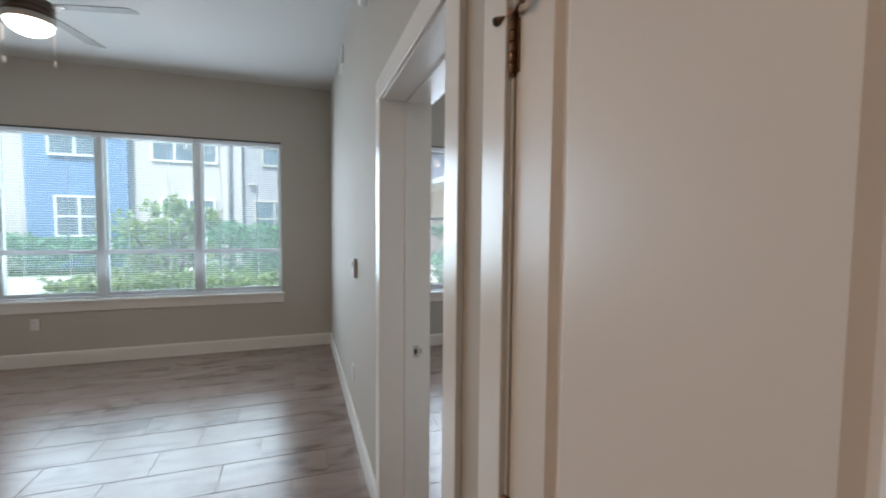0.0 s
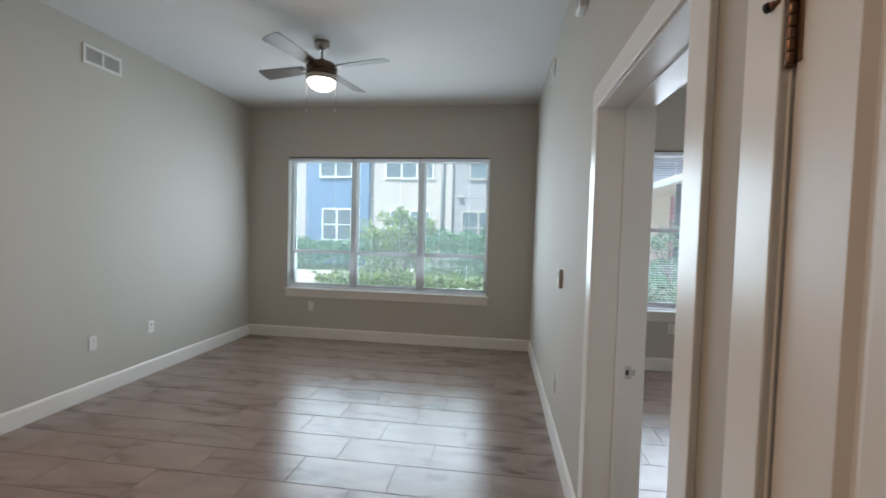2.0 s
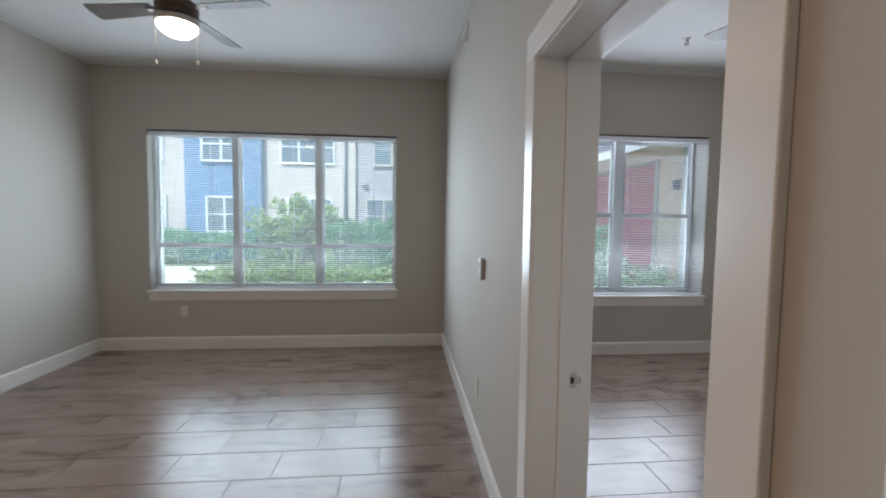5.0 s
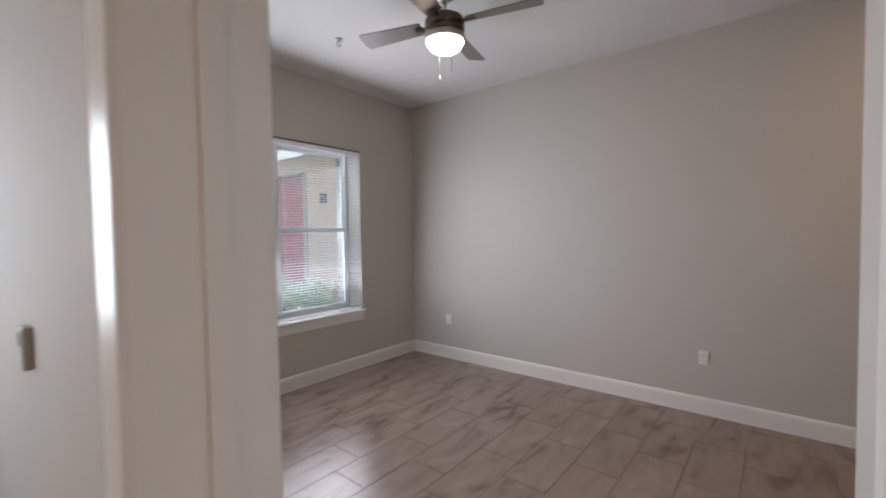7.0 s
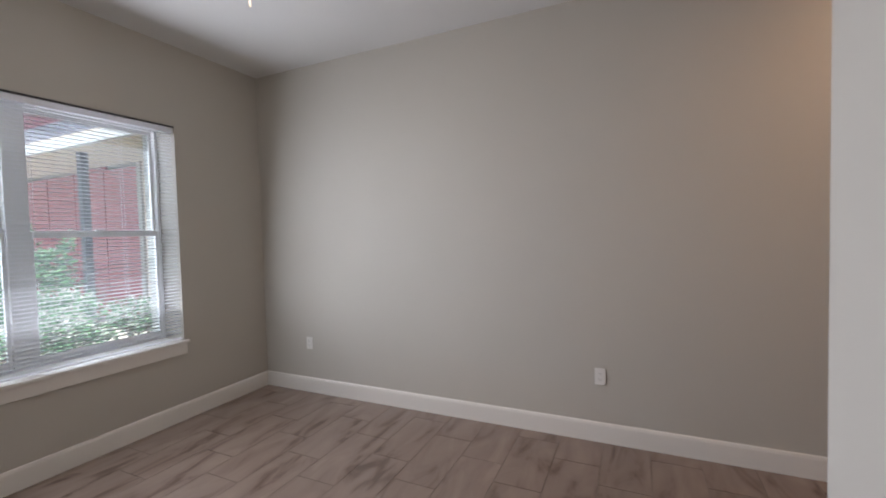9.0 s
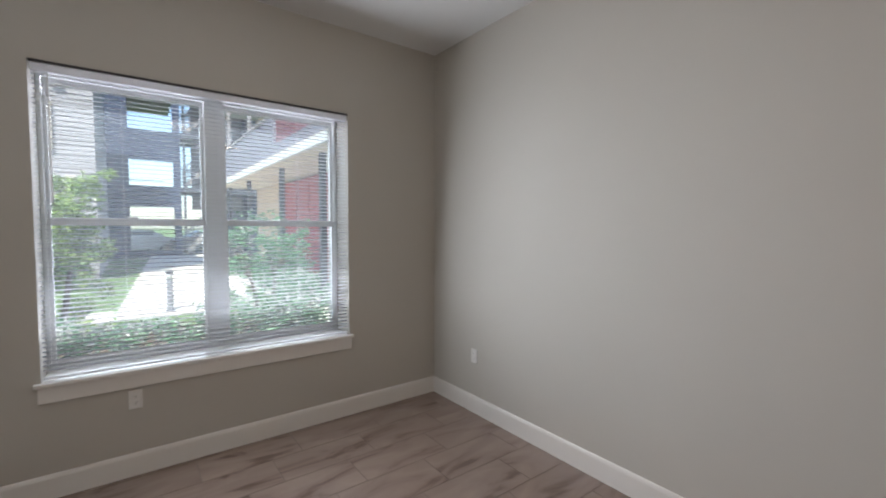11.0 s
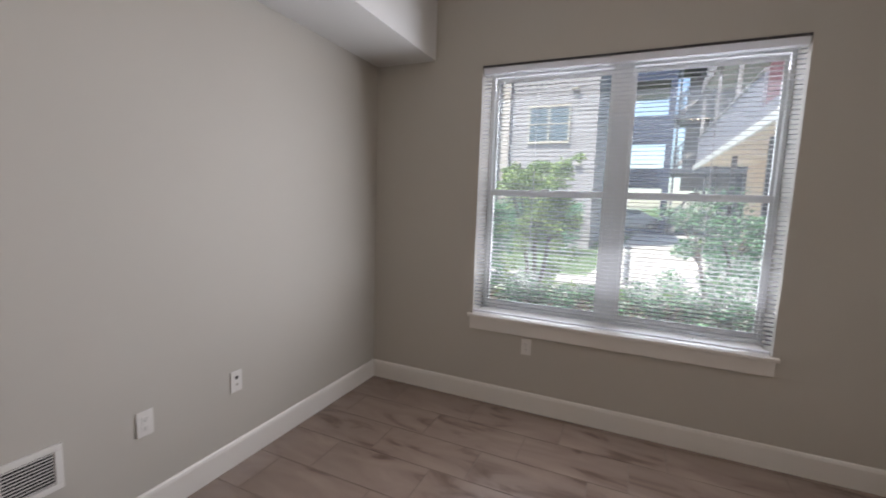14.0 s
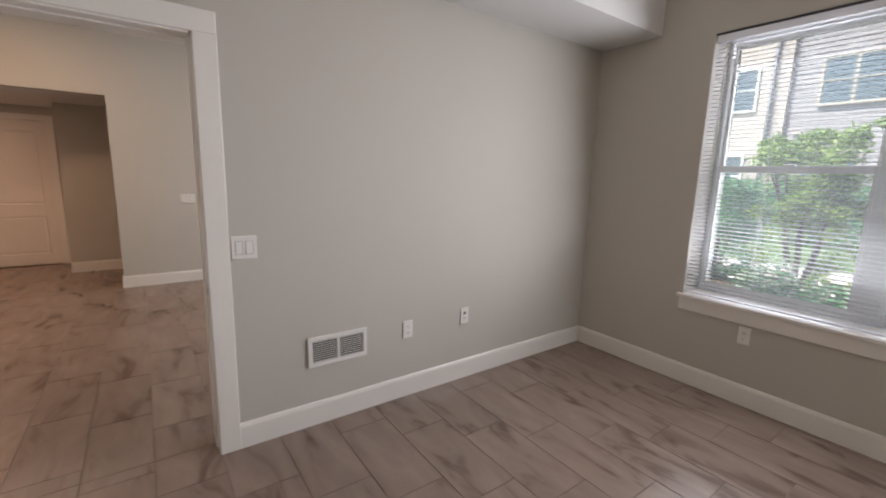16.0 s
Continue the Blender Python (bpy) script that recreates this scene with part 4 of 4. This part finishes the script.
def leaf_material(name, a, b):
    m = bpy.data.materials.new(name)
    m.use_nodes = True
    t = m.node_tree
    bs = t.nodes["Principled BSDF"]
    g = t.nodes.new("ShaderNodeNewGeometry")
    r = t.nodes.new("ShaderNodeValToRGB")
    r.color_ramp.elements[0].color = (*a, 1)
    r.color_ramp.elements[1].color = (*b, 1)
    t.links.new(g.outputs["Random Per Island"], r.inputs["Fac"])
    t.links.new(r.outputs["Color"], bs.inputs["Base Color"])
    bs.inputs["Roughness"].default_value = 0.32
    tr = t.nodes.new("ShaderNodeBsdfTranslucent")
    t.links.new(r.outputs["Color"], tr.inputs["Color"])
    mx = t.nodes.new("ShaderNodeMixShader")
    mx.inputs[0].default_value = 0.35
    t.links.new(bs.outputs[0], mx.inputs[1])
    t.links.new(tr.outputs[0], mx.inputs[2])
    t.links.new(mx.outputs[0], t.nodes["Material Output"].inputs["Surface"])
    return m


LEAF = leaf_material("green_leaf", (0.09, 0.2, 0.05), (0.46, 0.58, 0.2))
DEEP = leaf_material("deep_green_leaf", (0.06, 0.18, 0.1), (0.2, 0.4, 0.2))
BLOOM_GLINT = leaf_material("white_blossom_and_glint", (0.6, 0.58, 0.56), (0.85, 0.83, 0.8))


def leaf_mesh(points, size, rng):
    """Folded leaves, one at each point."""
    verts, faces = [], []
    for p in points:
        d = Vector((rng.gauss(0, 1), rng.gauss(0, 1), rng.gauss(0.2, 0.8))).normalized()
        s = d.orthogonal().normalized()
        s.rotate(Matrix.Rotation(rng.uniform(0, 6.28), 3, d))
        n = d.cross(s)
        L = size * rng.uniform(0.7, 1.35)
        i = len(verts)
        verts += [p, p + d * L * 0.5 + s * L * 0.26 + n * L * 0.06, p + d * L, p + d * L * 0.5 - s * L * 0.26 + n * L * 0.06]
        faces += [(i, i + 1, i + 2), (i, i + 2, i + 3)]
    me = bpy.data.meshes.new("leaves")
    me.from_pydata([tuple(v) for v in verts], [], faces)
    return me


def limb(bm, a, b, ra, rb, n=7):
    d = (b - a).normalized()
    s = d.orthogonal().normalized()
    u = d.cross(s)
    rings = []
    for c, r in ((a, ra), (a.lerp(b, 0.5) + s * ra * 0.4, (ra + rb) / 2), (b, rb)):
        rings.append([bm.verts.new(c + s * r * math.cos(6.283 * i / n) + u * r * math.sin(6.283 * i / n)) for i in range(n)])
    for p, q in zip(rings, rings[1:]):
        for i in range(n):
            bm.faces.new((p[i], p[(i + 1) % n], q[(i + 1) % n], q[i])).smooth = True


def bush(name, x, y, height, spread, leaves, size, mat, label, category, seed, bloom_glint=0, group="", lowest=0.05):
    rng = random.Random(seed)
    t = thing(name, pose(x, y, GZ), label, category, group)
    bm = bmesh.new()
    tips = []
    stems = 3 if height > 1.4 else 5
    for i in range(stems):
        a = 6.283 * (i + rng.random() * 0.6) / stems
        base = Vector((0.06 * math.cos(a), 0.06 * math.sin(a), 0))
        mid = Vector((spread * 0.28 * math.cos(a), spread * 0.28 * math.sin(a), height * rng.uniform(0.35, 0.5)))
        limb(bm, base, mid, 0.022 * height, 0.013 * height)
        for k in range(4):
            b = a + rng.uniform(-1.1, 1.1)
            r = spread * rng.uniform(0.25, 0.85)
            tip = Vector((r * math.cos(b), r * math.sin(b), height * rng.uniform(0.45, 0.9)))
            limb(bm, mid, tip, 0.012 * height, 0.004 * height, 5)
            tips.append(tip)
    part("trunk", bm, BARK, t)
    clumps = []
    for tip in tips:
        for k in range(7):
            o = Vector((rng.gauss(0, 1), rng.gauss(0, 1), rng.gauss(0, 0.8))) * spread * 0.13
            clumps.append((tip + o, spread * rng.uniform(0.07, 0.2)))
    for k in range(70):
        b = rng.uniform(0, 6.283)
        u = rng.random() ** 1.25
        r = spread * rng.uniform(0.15, 1.0) * (1.0 - 0.65 * u * u)
        clumps.append((Vector((r * math.cos(b), r * math.sin(b), height * (lowest + (0.96 - lowest) * u))), spread * rng.uniform(0.08, 0.2)))
    pts = []
    while len(pts) < leaves:
        c, r = rng.choice(clumps)
        v = Vector((rng.gauss(0, 1), rng.gauss(0, 1), rng.gauss(0, 1))).normalized() * r * rng.uniform(0.4, 1.0) ** 0.5
        q = c + v
        if 0.02 < q.z:
            pts.append(q)
    me = leaf_mesh(pts, size, rng)
    me.materials.append(mat)
    o = new("crown", me)
    o.parent = t
    # pale flecks: blossoms on the shrubs, painted leaf highlights on the living room tree
    if bloom_glint:
        me = leaf_mesh([p + Vector((0, 0, 0.02)) for p in rng.sample(pts, bloom_glint)], size * 0.9, rng)
        me.materials.append(BLOOM_GLINT)
        o = new("blossom_and_glint", me)
        o.parent = t
        tagged(o, "small white flecks for blossoms and sunlit leaf glints")
    return t


# white flecks on the first tree imitate sun glints on its leaves
bush("small_tree", -2.62, 9.2, 2.1, 0.85, 12000, 0.07, LEAF, "sunlit green small tree with several stems outside the living room", "tree", 11, bloom_glint=900)
bush("small_tree", -0.6, 9.8, 1.75, 0.9, 6000, 0.075, DEEP, "dark green small tree outside the living room", "tree", 12)
bush("small_tree", 0.6, 9.6, 2.35, 0.82, 16000, 0.062, LEAF, "sunlit green small tree outside the bedroom", "tree", 13)
bush("small_tree", 3.25, 9.4, 1.95, 0.75, 4000, 0.065, DEEP, "slender green small tree beside the covered walk", "tree", 14, bloom_glint=650)
for i, (x, y, h, s, m) in enumerate(((-4.0, 9.0, 0.62, 0.4, LEAF), (-3.3, 8.5, 0.72, 0.5, LEAF), (-2.4, 8.2, 0.8, 0.55, LEAF), (-1.5, 8.3, 0.74, 0.5, LEAF), (-0.7, 8.2, 0.72, 0.5, LEAF))):
    bush("shrub", x, y, h, s, 1500, 0.075, m, "low green leafy shrub with pale blossoms in the bed", "shrub", 30 + i, group="shrubs in the bed", bloom_glint=260)
for i, (x, y, h, s) in enumerate(((0.9, 7.7, 0.62, 0.5), (1.7, 7.6, 0.6, 0.5), (2.5, 7.8, 0.72, 0.5), (3.2, 7.7, 0.8, 0.55), (3.5, 8.6, 0.95, 0.55), (4.2, 8.2, 0.8, 0.5))):
    bush("flowering_shrub", x, y, h, s, 1100, 0.06, DEEP, "low shrub with white blossoms in the planting bed", "shrub", 50 + i, bloom_glint=600, group="flowering shrubs")


def hedge(x0, x1, y, h, d, n, seed, label):
    rng = random.Random(seed)
    t = thing("hedge", pose((x0 + x1) / 2, y, GZ), label, "hedge")
    w = x1 - x0
    pts = []
    for i in range(n):
        u = rng.uniform(-w / 2, w / 2)
        top = h * (0.82 + 0.22 * noise.noise(Vector((u * 1.3, seed, 0))))
        pts.append(Vector((u, rng.uniform(-d / 2, d / 2), top * rng.random() ** 0.6)))
    me = leaf_mesh(pts, 0.14, rng)
    me.materials.append(DEEP)
    o = new("foliage", me)
    o.parent = t
    bm = bmesh.new()
    for k in range(int(w)):
        limb(bm, Vector((-w / 2 + k + 0.5, 0, 0)), Vector((-w / 2 + k + 0.5 + rng.uniform(-0.2, 0.2), 0, h * 0.7)), 0.03, 0.01, 5)
    part("stem", bm, BARK, t)
    return t


hedge(-13.0, -5.0, 16.6, 1.35, 1.6, 7000, 5, "dark green hedge along the apartment building")
hedge(-3.4, 0.6, 16.4, 1.85, 1.5, 4500, 6, "tall dark green hedge along the grey facade")
hedge(4.2, 5.4, 14.5, 0.5, 5.0, 1800, 7, "low green planting along the covered walk")

bol = thing("bollard_light", pose(2.07, 11.6, GZ + 0.02), "dark metal bollard light beside the path", "bollard")
bm = bmesh.new()
lathe(bm, [(0.08, 0), (0.08, 0.02), (0.055, 0.025), (0.055, 0.62)], 18)
part("post", bm, METAL, bol)
bm = bmesh.new()
lathe(bm, [(0.05, 0.62), (0.05, 0.72)], 18)
part("lens", bm, VINYL, bol)
bm = bmesh.new()
lathe(bm, [(0.065, 0.72), (0.065, 0.76), (0.03, 0.79)], 18)
part("cap", bm, METAL, bol)


def car(x, y, turn, paint, label):
    c = thing("parked_car", pose(x, y, GZ + 0.01, 0, 0, turn), label, "car", group="parked cars")
    prof = [(-2.2, 0.35), (-2.25, 0.75), (-2.1, 0.95), (-1.4, 1.0), (-0.75, 1.42), (0.7, 1.45), (1.45, 1.02), (2.1, 0.9), (2.25, 0.65), (2.2, 0.35)]
    bm = bmesh.new()
    L = [bm.verts.new((px, -0.88 + (0.14 if pz > 1.1 else 0), pz)) for px, pz in prof]
    R = [bm.verts.new((px, 0.88 - (0.14 if pz > 1.1 else 0), pz)) for px, pz in prof]
    bm.faces.new(L)
    bm.faces.new(list(reversed(R)))
    for i in range(len(prof)):
        j = (i + 1) % len(prof)
        bm.faces.new((L[i], R[i], R[j], L[j]))
    bmesh.ops.recalc_face_normals(bm, faces=bm.faces[:])
    bmesh.ops.bevel(bm, geom=bm.edges[:], offset=0.05, segments=2, affect="EDGES")
    part("body", bm, paint, c)
    for s in (-1, 1):
        part("side_window", bars([(-0.85, 0.75, s * 0.815 - 0.02, s * 0.815 + 0.02, 1.03, 1.34)], 0.01), FARGLASS, c)
        for wx in (-1.35, 1.4):
            bm = bmesh.new()
            lathe(bm, [(0.2, -0.1), (0.31, -0.1), (0.33, -0.06), (0.33, 0.06), (0.31, 0.1), (0.2, 0.1)], 20)
            for v in bm.verts:
                v.co = Vector((wx + v.co.x, s * 0.82 + v.co.z, 0.33 + v.co.y))
            w = part("wheel", bm, METAL, c)
            bm = bmesh.new()
            lathe(bm, [(0.19, -0.105), (0.19, 0.105)], 16)
            for v in bm.verts:
                v.co = Vector((wx + v.co.x, s * 0.82 + v.co.z, 0.33 + v.co.y))
            part("rim", bm, NICKEL, w)
    return c


car(1.6, 32.0, 20, material("white_car_paint", (0.7, 0.7, 0.7), 0.2, bump=0.0), "white car parked behind the garden path")
car(5.6, 32.2, 8, material("dark_car_paint", (0.04, 0.045, 0.06), 0.2, bump=0.0), "dark car parked behind the garden path")

# ---- floors last: the many tiles ----
tiled_floor("floor_living", LX, 0.10, SOUTH, LY, "grey-brown wood-look tile floor with fine grout joints in the living room")
tiled_floor("floor_bedroom", 0.10, BX, -1.35, BY, "grey-brown wood-look tile floor with fine grout joints in the bedroom")
tiled_floor("floor_entry", -5.75, LX, -1.0, 2.85, "grey-brown wood-look tile floor in the entry")
